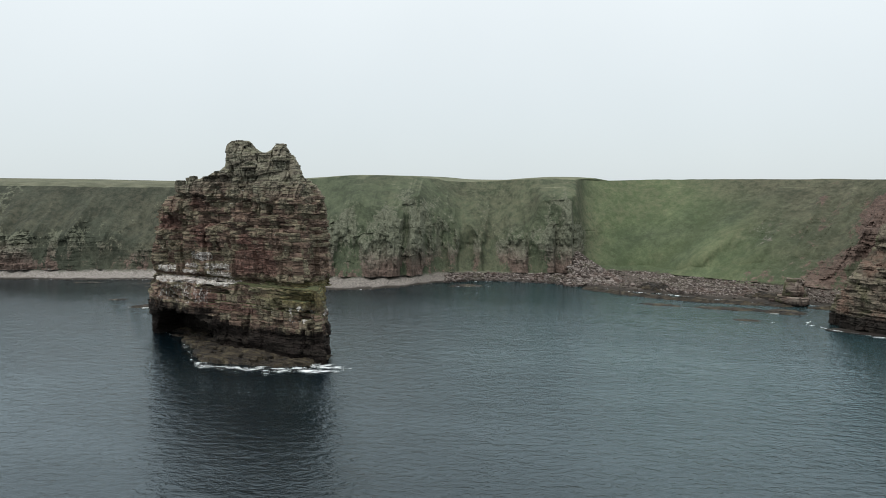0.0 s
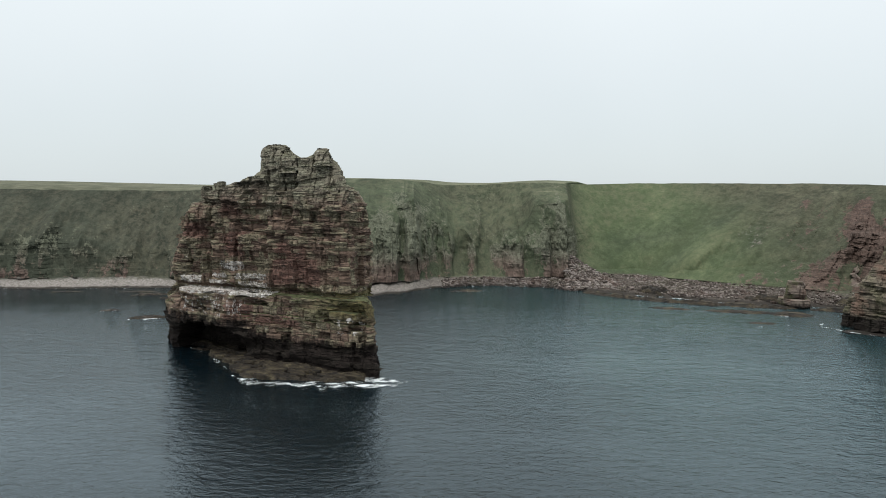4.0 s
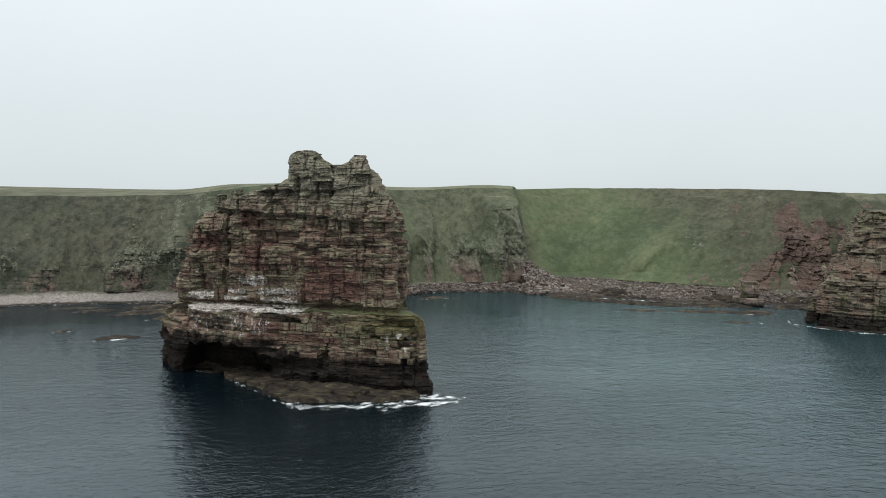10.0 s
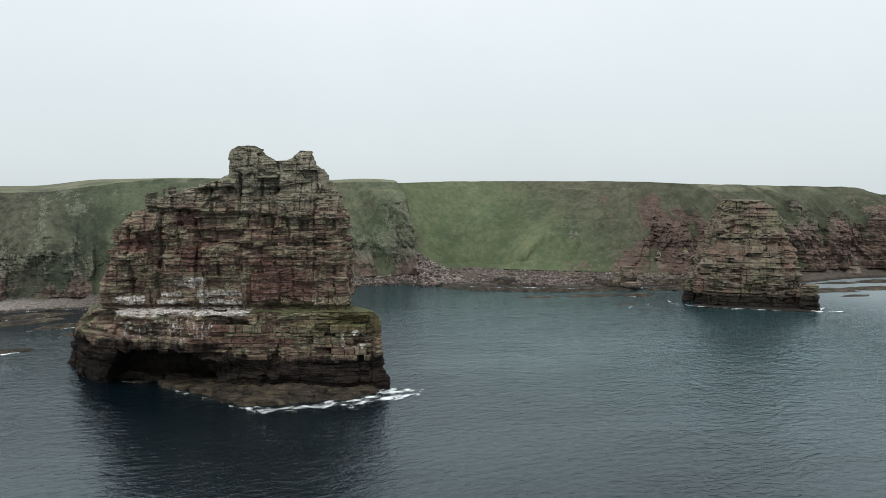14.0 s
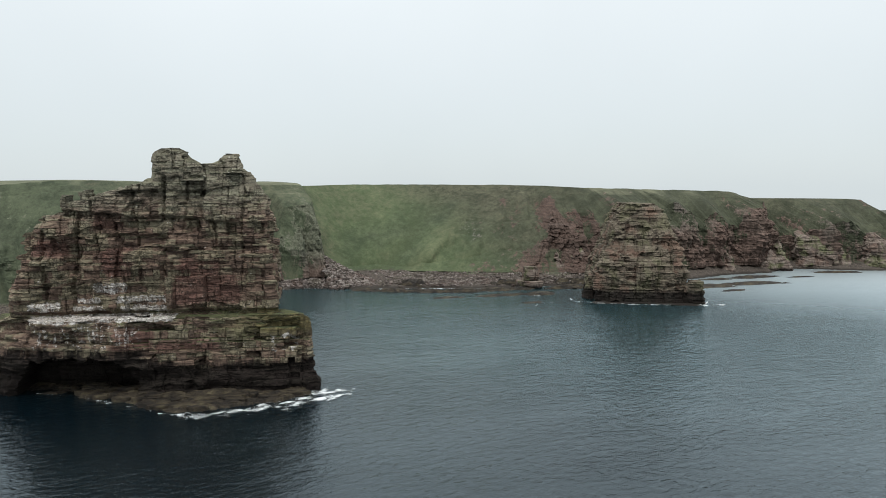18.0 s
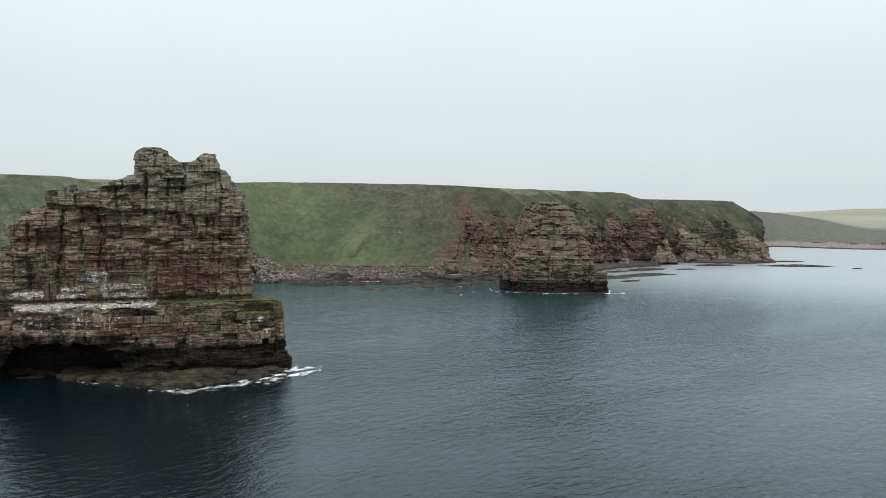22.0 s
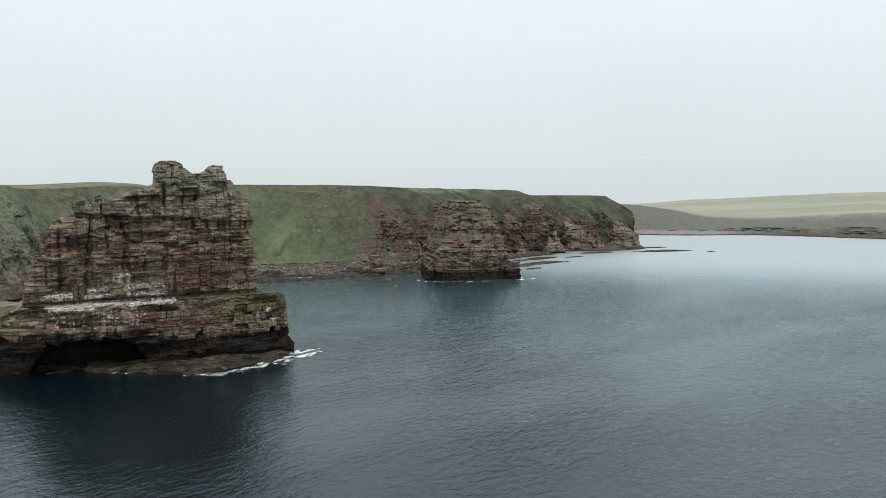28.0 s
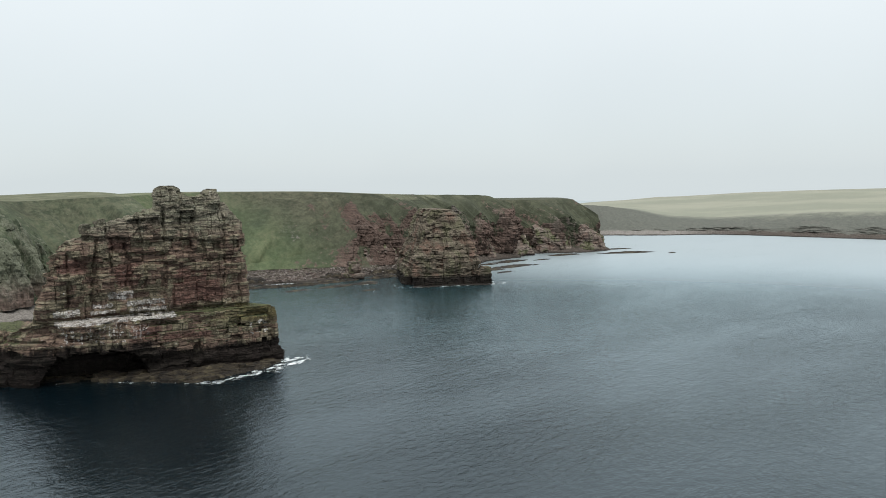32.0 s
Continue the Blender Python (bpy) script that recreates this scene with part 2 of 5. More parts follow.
    led = m.math("ADD", led, m.math("MULTIPLY", m.math("SUBTRACT", m.island, 0.5), 0.10))
    guano = m.band(m.math("ADD", led, m.math("MULTIPLY", m.math("SUBTRACT", rough, 0.5), 2.5)), 0.30, 0.50)
    spot = m.math("MULTIPLY", m.math("MULTIPLY", m.band(u, 17.5, 19.0), m.band(u, 25.5, 23.5)), m.math("MULTIPLY", m.band(z, 7.2, 8.2), m.band(z, 12.2, 11.4)))
    guano = m.math("MAXIMUM", guano, m.band(m.math("ADD", m.math("MULTIPLY", spot, 0.3), m.noise(m.mapping(), 0.7, 3)), 0.86, 0.93))
    col = m.mix(m.math("MULTIPLY", guano, m.math("ADD", 0.02, m.math("MULTIPLY", m.band(runs, 0.30, 0.56), 0.92), clamp=True)), col, m.mix(m.band(grain, 0.35, 0.65), (0.26, 0.235, 0.215), (0.72, 0.68, 0.64)))
    # black lichen and weed of the splash zone
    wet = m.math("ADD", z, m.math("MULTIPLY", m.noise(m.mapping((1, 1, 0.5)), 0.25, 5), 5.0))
    # higher about the cave, where the cave's shade is painted in as well
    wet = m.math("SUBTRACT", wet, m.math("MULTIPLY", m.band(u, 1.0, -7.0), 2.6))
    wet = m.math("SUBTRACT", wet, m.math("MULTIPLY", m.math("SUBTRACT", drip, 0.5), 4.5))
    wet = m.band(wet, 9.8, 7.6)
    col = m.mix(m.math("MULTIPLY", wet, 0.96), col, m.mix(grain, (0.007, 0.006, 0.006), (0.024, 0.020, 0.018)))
    nrm = m.bump(m.math("SUBTRACT", grain, m.math("MULTIPLY", crack, 0.9)), 1.0, 0.2, m.bump(bed, 0.6, 0.3))
    return m.done(col, 0.92, nrm, m.math("SUBTRACT", 0.15, m.math("MULTIPLY", wet, 0.09)))


def rock_material(name, dark, mid, pale, moss=0.25, tide=5.6, warm=0.4):
    """Layered rock: paler and darker beds, warm patches, moss, seep streaks, a black foot."""
    m = Mat(name)
    bed = m.noise(m.mapping((0.2, 0.2, 1.9)), 1.0, 5, 0.65)
    grain = m.noise(m.mapping(), 1.8, 6, 0.7)
    patch = m.noise(m.mapping(), 0.14, 5, 0.6)
    drip = m.noise(m.mapping((1.4, 1.4, 0.14)), 0.8, 5, 0.62)
    per = m.math("ADD", m.math("MULTIPLY", m.island, 0.30), m.math("ADD", m.math("MULTIPLY", bed, 0.5), m.math("MULTIPLY", grain, 0.2)))
    col = m.ramp(per, (0.30, dark), (0.48, mid), (0.72, pale))
    col = m.mix(m.math("MULTIPLY", m.band(patch, 0.52, 0.62), warm), col, m.mix(grain, (0.06, 0.034, 0.026), (0.19, 0.115, 0.085)))
    col = m.mix(m.math("MULTIPLY", m.band(patch, 0.50, 0.38), moss), col, m.mix(grain, (0.055, 0.060, 0.030), (0.13, 0.135, 0.07)))
    col = m.mix(m.math("MULTIPLY", m.band(drip, 0.52, 0.68), 0.55), col, (0.035, 0.028, 0.023))
    z = m.xyz(m.pos)[2]
    wet = m.band(m.math("ADD", z, m.math("MULTIPLY", m.math("ADD", grain, drip), 2.2)), tide, tide - 1.6)
    col = m.mix(m.math("MULTIPLY", wet, 0.92), col, (0.012, 0.010, 0.009))
    return m.done(col, 0.92, m.bump(grain, 0.9, 0.2, m.bump(bed, 0.7, 0.4)), 0.15)


def land_material():
    """Turf on the slopes, bare red and grey rock on ribs and steps, shingle by the sea."""
    m = Mat("coast_turf_and_rock")
    x, y, z = m.xyz(m.pos)
    rk = m.n.new("ShaderNodeAttribute")
    rk.attribute_name = "bare"
    sh = m.n.new("ShaderNodeAttribute")
    sh.attribute_name = "shingle"
    fine = m.noise(m.mapping((1, 1, 0.8)), 1.5, 6, 0.75)
    clump = m.noise(m.mapping((1, 1, 0.6)), 0.42, 6, 0.72)
    mid = m.noise(m.mapping(), 0.10, 5, 0.6)
    big = m.noise(m.mapping(), 0.02, 4)
    run = m.noise(m.mapping((1.0, 1.0, 0.14)), 0.30, 5, 0.65)
    tone = m.math("ADD", m.math("MULTIPLY", mid, 0.34), m.math("ADD", m.math("MULTIPLY", clump, 0.30), m.math("MULTIPLY_ADD", fine, 0.22, 0.03)))
    turf = m.ramp(tone, (0.40, (0.034, 0.042, 0.026)), (0.54, (0.076, 0.088, 0.054)), (0.68, (0.132, 0.142, 0.092)))
    # heathery dark growth on the western cliffs
    heath = m.math("MULTIPLY", m.band(m.math("ADD", x, m.math("MULTIPLY", mid, 30.0)), 15.0, -25.0), 0.85)
    turf = m.mix(heath, turf, m.ramp(tone, (0.40, (0.022, 0.024, 0.018)), (0.54, (0.044, 0.048, 0.036)), (0.68, (0.084, 0.087, 0.066))))
    lush = m.math("MULTIPLY", m.math("MULTIPLY", m.band(x, 92.0, 122.0), m.band(x, 190.0, 145.0)), m.band(big, 0.25, 0.55))
    turf = m.mix(m.math("MULTIPLY", lush, 0.75), turf, m.mix(m.band(tone, 0.40, 0.68), (0.054, 0.075, 0.035), (0.130, 0.158, 0.078)))
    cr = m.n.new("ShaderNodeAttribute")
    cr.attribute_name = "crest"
    # light on the spur's crest, painted as paler turf
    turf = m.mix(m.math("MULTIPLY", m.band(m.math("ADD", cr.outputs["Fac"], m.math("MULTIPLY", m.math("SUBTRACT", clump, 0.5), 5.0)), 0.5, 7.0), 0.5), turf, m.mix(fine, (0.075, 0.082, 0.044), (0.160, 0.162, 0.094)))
    # shade in the gullies beside it, painted as darker turf
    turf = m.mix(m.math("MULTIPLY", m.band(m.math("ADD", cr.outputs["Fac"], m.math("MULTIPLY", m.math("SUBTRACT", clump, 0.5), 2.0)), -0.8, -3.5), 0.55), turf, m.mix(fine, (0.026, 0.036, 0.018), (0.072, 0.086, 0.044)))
    rust = m.math("MULTIPLY", m.band(m.math("ADD", x, m.math("MULTIPLY", mid, 40.0)), 165.0, 205.0), 0.6)
    turf = m.mix(rust, turf, m.mix(m.band(tone, 0.40, 0.68), (0.030, 0.030, 0.020), (0.092, 0.088, 0.060)))
    brown = m.math("MULTIPLY", m.band(m.math("ADD", big, m.math("MULTIPLY", run, 0.4)), 0.62, 0.82), m.band(clump, 0.35, 0.6))
    turf = m.mix(m.math("MULTIPLY", brown, 0.35), turf, m.mix(fine, (0.05, 0.042, 0.028), (0.17, 0.15, 0.105)))
    bed = m.noise(m.mapping((0.22, 0.22, 1.2)), 1.0, 6, 0.70)
    crack = m.noise(m.mapping((1.6, 1.6, 0.14)), 0.55, 6, 0.7)
    rock = m.ramp(m.math("ADD", m.math("MULTIPLY", bed, 0.25), m.math("ADD", m.math("MULTIPLY", crack, 0.30), m.math("MULTIPLY", fine, 0.45))), (0.38, (0.038, 0.034, 0.029)), (0.5, (0.100, 0.091, 0.077)), (0.63, (0.215, 0.203, 0.175)))
    red = m.math("MULTIPLY", m.band(m.math("ADD", x, m.math("MULTIPLY", mid, 90.0)), 215.0, 245.0), m.band(big, 0.2, 0.45))
    low = m.math("MULTIPLY", m.band(m.math("ADD", z, m.math("MULTIPLY", mid, 12.0)), 22.0, 11.0), 0.9)
    rock = m.mix(m.math("MULTIPLY", m.math("MAXIMUM", red, low), 0.82), rock, m.mix(m.band(m.math("ADD", m.math("MULTIPLY", bed, 0.5), m.math("MULTIPLY", crack, 0.5)), 0.38, 0.64), (0.042, 0.025, 0.021), (0.150, 0.092, 0.077)))
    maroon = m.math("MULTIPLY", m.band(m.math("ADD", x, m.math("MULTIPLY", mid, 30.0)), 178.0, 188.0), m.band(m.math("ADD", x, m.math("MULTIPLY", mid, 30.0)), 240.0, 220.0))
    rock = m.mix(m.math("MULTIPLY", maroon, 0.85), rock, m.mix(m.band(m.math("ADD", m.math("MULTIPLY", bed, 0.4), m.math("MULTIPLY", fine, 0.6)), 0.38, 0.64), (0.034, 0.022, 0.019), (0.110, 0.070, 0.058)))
    grown = m.math("MULTIPLY", m.band(x, 130.0, 100.0), m.band(m.math("ADD", z, m.math("MULTIPLY", clump, 14.0)), 12.0, 24.0))
    rock = m.mix(m.math("MULTIPLY", grown, 0.7), rock, m.mix(m.band(fine, 0.35, 0.65), (0.042, 0.049, 0.031), (0.112, 0.122, 0.080)))
    edge = m.math("ADD", rk.outputs["Fac"], m.math("MULTIPLY", m.math("SUBTRACT", clump, 0.5), 1.9))
    edge = m.math("ADD", edge, m.math("MULTIPLY", m.math("SUBTRACT", run, 0.5), 1.6))
    edge = m.math("ADD", edge, m.math("MULTIPLY", m.math("SUBTRACT", fine, 0.5), 1.2))
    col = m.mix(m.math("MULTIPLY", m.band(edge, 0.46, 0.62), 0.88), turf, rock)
    # moor past the head, greyed and evened by haze put into its colour
    moor = m.math("MULTIPLY", m.band(x, 395.0, 415.0), 0.85)
    col = m.mix(moor, col, m.mix(m.band(clump, 0.3, 0.7), (0.082, 0.085, 0.074), (0.114, 0.115, 0.100)))
    # dry pale grass on the level ground above the brow
    level = m.math("MULTIPLY", m.band(m.xyz(m.nor)[2], 0.90, 0.97), m.band(z, 33.0, 36.0))
    col = m.mix(m.math("MULTIPLY", level, 0.42), col, m.mix(m.band(mid, 0.35, 0.65), (0.105, 0.110, 0.068), (0.205, 0.198, 0.132)))
    # pale farmland beyond the bay, its contrast lowered to paint in distance haze
    far = m.band(m.math("ADD", x, m.math("MULTIPLY", mid, 60.0)), 548.0, 600.0)
    field = m.mix(m.band(m.noise(m.mapping((1, 0.7, 1)), 0.012, 5, 0.65), 0.4, 0.6), (0.182, 0.186, 0.145), (0.222, 0.219, 0.172))
    col = m.mix(far, col, field)
    pale = m.mix(m.band(fine, 0.36, 0.66), (0.105, 0.094, 0.084), (0.25, 0.228, 0.207))
    dark = m.mix(m.band(fine, 0.35, 0.7), (0.018, 0.015, 0.012), (0.095, 0.075, 0.062))
    beach = m.mix(sh.outputs["Fac"], dark, pale)
    col = m.mix(m.band(m.math("ADD", z, m.math("MULTIPLY", m.math("ADD", mid, m.math("SUBTRACT", clump, 0.5)), 2.4)), 4.6, 3.4), col, beach)
    col = m.mix(m.band(m.math("ADD", z, clump), 1.35, 0.85), col, (0.028, 0.024, 0.020))
    return m.done(col, 0.95, m.bump(fine, 0.5, 0.3, m.bump(clump, 0.4, 0.5)), 0.12)


def water_material():
    """Wind-rippled sea: crisp ripples close by, chop too fine to tell apart farther out."""
    m = Mat("sea_water")
    x, y, z = m.xyz(m.pos)
    swell = m.noise(m.mapping((0.5, 1.0, 1), 0.25), 0.40, 3, 0.5, 0.5)
    wave = m.noise(m.mapping((0.6, 1.0, 1), 0.1), 0.95, 4, 0.58, 0.5)
    chop = m.noise(m.mapping((0.65, 1.0, 1), -0.15), 2.8, 3, 0.55, 0.4)
    offing = m.n.new("ShaderNodeVectorMath")
    offing.operation = "SUBTRACT"
    offing.inputs[1].default_value = (-30.0, -140.0, 0.0)
    m.link(m.pos, offing.inputs[0])
    far = m.n.new("ShaderNodeVectorMath")
    far.operation = "LENGTH"
    m.link(offing.outputs[0], far.inputs[0])
    away = far.outputs["Value"]
    open_ = m.band(m.math("SUBTRACT", m.math("MULTIPLY", x, 0.6), m.math("MULTIPLY", y, 0.8)), 0.0, 120.0)
    fine = m.math("MULTIPLY", open_, m.band(away, 150.0, 330.0))
    gust = m.math("ADD", 0.60, m.math("MULTIPLY", m.band(m.noise(m.mapping((0.45, 1, 1), 0.3), 0.022, 4, 0.6), 0.32, 0.68), 0.75))
    share = m.math("MULTIPLY", m.math("SUBTRACT", m.math("ADD", 1.0, m.math("MULTIPLY", m.band(away, 115.0, 55.0), 0.30)), m.math("MULTIPLY", m.band(away, 190.0, 350.0), 0.40)), gust)
    # calmer water in the shelter of the stack
    near_stack = m.n.new("ShaderNodeVectorMath")
    near_stack.operation = "DISTANCE"
    near_stack.inputs[1].default_value = (-14.0, -38.0, 0.0)
    m.link(m.pos, near_stack.inputs[0])
    share = m.math("MULTIPLY", share, m.math("SUBTRACT", 1.0, m.math("MULTIPLY", m.band(near_stack.outputs["Value"], 64.0, 26.0), 0.26)))
    h = m.math("ADD", m.math("MULTIPLY", swell, 0.34), m.math("ADD", m.math("MULTIPLY", wave, 0.36), m.math("MULTIPLY", chop, 0.12)))
    nrm = m.bump(m.math("MULTIPLY", h, share), 0.62, 1.0)
    tone = m.noise(m.mapping(), 0.012, 4)
    # teal of the shallower bay, lifted to stand in for haze and reflected sky
    shoal_haze = m.math("MULTIPLY", m.band(m.xyz(m.mapping(rz=0.5))[1], -80.0, 30.0), m.band(x, 18.0, 80.0))
    deep = m.n.new("ShaderNodeBsdfDiffuse")
    m.link(m.mix(m.math("MULTIPLY", shoal_haze, 0.34), m.mix(tone, (0.0010, 0.0030, 0.0048), (0.0022, 0.0066, 0.0092)), (0.036, 0.076, 0.082)), deep.inputs["Color"])
    gloss = m.n.new("ShaderNodeBsdfGlossy")
    m.link(m.mix(m.band(away, 180.0, 420.0), (0.83, 0.94, 0.99), (0.88, 0.935, 0.955)), gloss.inputs["Color"])
    m.link(m.math("ADD", 0.04, m.math("MULTIPLY", fine, 0.40)), gloss.inputs["Roughness"])
    fres = m.n.new("ShaderNodeFresnel")
    fres.inputs["IOR"].default_value = 1.34
    for node in (deep, gloss, fres):
        m.link(nrm, node.inputs["Normal"])
    both = m.n.new("ShaderNodeMixShader")
    # crests hide the flattest facets of a rough sea
    m.link(m.math("MINIMUM", m.math("MULTIPLY", fres.outputs[0], 1.42), 0.475), both.inputs[0])
    m.link(deep.outputs[0], both.inputs[1])
    m.link(gloss.outputs[0], both.inputs[2])
    m.link(both.outputs[0], m.n["Material Output"].inputs["Surface"])
    m.n.remove(m.b)
    return m.m


def foam_material():
    """Broken white water: lace with holes."""
    m = Mat("sea_foam")
    lace = m.noise(m.mapping((0.7, 1, 1), FACE_TURN), 3.0, 9, 0.88, 2.2)
    broad = m.noise(m.mapping((0.7, 1, 1)), 0.6, 5)
    at = m.n.new("ShaderNodeAttribute")
    at.attribute_name = "thick"
    a = m.math("ADD", m.math("MULTIPLY", lace, 2.0), m.math("MULTIPLY", broad, 2.1))
    a = m.math("ADD", a, m.math("MULTIPLY", at.outputs["Fac"], 0.42))
    m.link(m.math("MULTIPLY", m.band(a, 2.26, 2.88), 0.9), m.b.inputs["Alpha"])
    return m.done(m.mix(lace, (0.55, 0.60, 0.60), (0.85, 0.87, 0.87)), 0.7, m.bump(lace, 0.6, 0.2), 0.3)


M_FOAM = foam_material()
M_STACK = stack_material()
M_TAN = rock_material("tan_sandstone", (0.030, 0.023, 0.018), (0.086, 0.070, 0.052), (0.170, 0.143, 0.108), 0.42, 7.0, 0.6)


def reef_material():
    """Wet shelf rock with brown weed, ochre barnacle patches and dark cracks."""
    m = Mat("wave_cut_rock")
    patch = m.noise(m.mapping((1, 1, 1)), 0.3, 6, 0.65, 0.6)
    lines = m.noise(m.mapping((0.25, 1.6, 1), FACE_TURN), 0.9, 5, 0.65)
    grain = m.noise(m.mapping(), 3.0, 5, 0.65)
    col = m.ramp(m.math("ADD", m.math("MULTIPLY", patch, 0.6), m.math("MULTIPLY", lines, 0.4)), (0.44, (0.008, 0.006, 0.005)), (0.51, (0.024, 0.018, 0.012)), (0.58, (0.054, 0.043, 0.026)), (0.68, (0.105, 0.090, 0.054)))
    col = m.mix(m.math("MULTIPLY", m.band(grain, 0.4, 0.7), 0.4), col, (0.03, 0.026, 0.016))
    return m.done(col, 0.75, m.bump(grain, 0.8, 0.15, m.bump(lines, 0.9, 0.35)), 0.2)


M_REEF = reef_material()
M_LAND = land_material()
M_SEA = water_material()

# ---- sea ----
rim = np.concatenate([np.linspace(0, 400, 21), np.geomspace(440, 1250, 14)])
ring = np.linspace(0, 2 * np.pi, 65)
P = np.zeros((len(rim), len(ring), 3))
P[..., 0], P[..., 1] = rim[:, None] * np.cos(ring), rim[:, None] * np.sin(ring)
tagged(grid_mesh("water", P[:, ::-1], M_SEA), "dark blue-green rippled sea round the stacks", "sea", kind="structure")

# ---- the coast: stations of shore, cliff foot, cliff top ----
# shore x, y; foot x, y; top x, y, height; steep share; inland height; rib depth; bare rock; pale shingle
WEST_CLIFFS = [
    (-520, 150, -522, 165, -530, 200, 39, 0.30, 44.5, 5, 0.14, 1.0),
    (-300, 134, -302, 146, -306, 182, 38.5, 0.30, 44, 5, 0.14, 1.0),
    (-200, 128, -202, 139, -205, 172, 37.5, 0.32, 43.3, 5, 0.14, 1.0),
    (-125, 122, -126, 133, -127, 165, 36.5, 0.42, 42.2, 5.5, 0.14, 1.0),
    (-68, 121, -69, 131, -70, 162, 36, 0.42, 40.7, 5.5, 0.14, 1.0),
    (-38, 116, -37, 126, -36, 156, 36.5, 0.40, 39.8, 5.5, 0.14, 0.6),
    (-12, 108, -12, 119, -12, 150, 39, 0.42, 42.3, 6, 0.14, 0.1),
]
COVE_CLIFFS = [
    (10, 91, 10, 107, 11, 147, 41, 0.72, 42.3, 6, 0.25, 0.7),
    (30, 99, 32, 112, 34, 148, 40.5, 0.75, 42.2, 6, 0.27, 0.7),
    (46, 113, 47, 121, 50, 158, 38.6, 0.60, 41.2, 6, 0.18, 0.5),
    (64, 118, 64, 124, 63, 160, 38.4, 0.60, 41.0, 6, 0.18, 0.35),
    (82, 112, 84, 119, 88, 149, 39.6, 0.72, 42.2, 5, 0.30, 0.3),
    (94, 100, 96, 121, 100, 149, 39.2, 0.78, 41.6, 4, 0.36, 0.2),
]
GREEN_SLOPE = [
    (104, 92, 106, 130, 110, 166, 39.0, 0.06, 39.2, 2.0, -0.25, 0.1),
    (113, 82, 119, 128, 135, 175, 39.6, 0.05, 39.8, 2.5, -0.40, 0.1),
    (126, 71, 138, 108, 162, 165, 39.6, 0.08, 39.8, 3.0, -0.35, 0.1),
    (145, 63, 154, 92, 186, 147, 39.4, 0.16, 39.4, 5, -0.12, 0.1),
    (165, 53, 172, 72, 207, 124, 39, 0.50, 39, 7, 0.25, 0.1),
]
RED_HEAD = [
    (187, 44, 196, 58, 217, 93, 37.6, 0.66, 37.6, 8, 0.28, 0.1),
    (222, 36, 229, 46, 242, 78, 36.8, 0.74, 35.8, 8, 0.14, 0.1),
    (248, 33, 254, 41, 270, 66.5, 36.1, 0.76, 33.5, 7, 0.14, 0.1),
    (268, 28, 274, 36, 279.5, 53, 35.0, 0.84, 32.5, 5, 0.20, 0.1),
    (282, 30, 290, 40, 294, 62, 32.2, 0.76, 31.6, 6, 0.10, 0.1),
    (308, 4, 314, 12, 320, 37.5, 31.7, 0.80, 31.3, 6, 0.16, 0.1),
    (328, -7, 334, 2, 356, 29, 30.9, 0.84, 30.0, 5, 0.20, 0.1),
    (342, 2, 347, 10, 360.5, 33, 24.9, 0.90, 28, 4, 0.20, 0.1),
]
FAR_BAY = [
    (392, 28, 396, 38, 420, 70, 23.5, 0.25, 12, 3, 0.10, 0.4),
    (432, 32, 446, 42, 499, 55, 20.8, 0.10, 12, 2, 0.0, 0.9),
    (446, 6, 462, 10, 508, 30, 17.0, 0.05, 12, 1.5, 0.0, 0.9),
    (458, -14, 472, -12, 517, 0, 10.2, 0.10, 15, 1.5, 0.0, 0.9),
    (474, -38, 486, -36, 526, -30, 9.2, 0.30, 17.5, 3, 0.2, 0.4),
    (480, -70, 492, -69, 535, -62, 11.0, 0.35, 21, 3, 0.2, 0.1),
    (478, -128, 490, -128, 541, -124, 15.5, 0.35, 26, 3, 0.2, 0.1),
    (470, -240, 482, -240, 560, -238, 17, 0.35, 30, 3, 0.2, 0.1),
    (520, -480, 534, -480, 640, -480, 17, 0.30, 30, 3, 0.2, 0.1),
]
st = np.array(WEST_CLIFFS + COVE_CLIFFS + GREEN_SLOPE + RED_HEAD + FAR_BAY, float)
seg = np.r_[0, np.cumsum(np.hypot(*np.diff(st[:, 2:4], axis=0).T))]
close = np.interp(np.linspace(0, 1, 2300), [0, 0.03, 0.08, 0.86, 0.93, 1], np.interp([0, 1.4, 2.6, 27, 29.5, 34], range(35), seg))


def spline(tq, tk, y):
    """Cubic through the stations, with slopes held in."""
    dx = np.diff(tk)
    s = np.diff(y) / dx
    mslope = np.r_[s[0], np.where(s[:-1] * s[1:] > 0, 2 * s[:-1] * s[1:] / (s[:-1] + s[1:] + 1e-12), 0), s[-1]]
    k = np.clip(np.searchsorted(tk, tq) - 1, 0, len(dx) - 1)
    h = (tq - tk[k]) / dx[k]
    return (1 + 2 * h) * (1 - h) ** 2 * y[k] + h * (1 - h) ** 2 * dx[k] * mslope[k] + h * h * (3 - 2 * h) * y[k + 1] + h * h * (h - 1) * dx[k] * mslope[k + 1]


cs = np.stack([spline(close, seg, st[:, c]) for c in range(12)], 1)
shore, foot, top = cs[:, 0:2], cs[:, 2:4], cs[:, 4:6]
steep, depth, rocky = cs[:, 7], cs[:, 9], cs[:, 10]
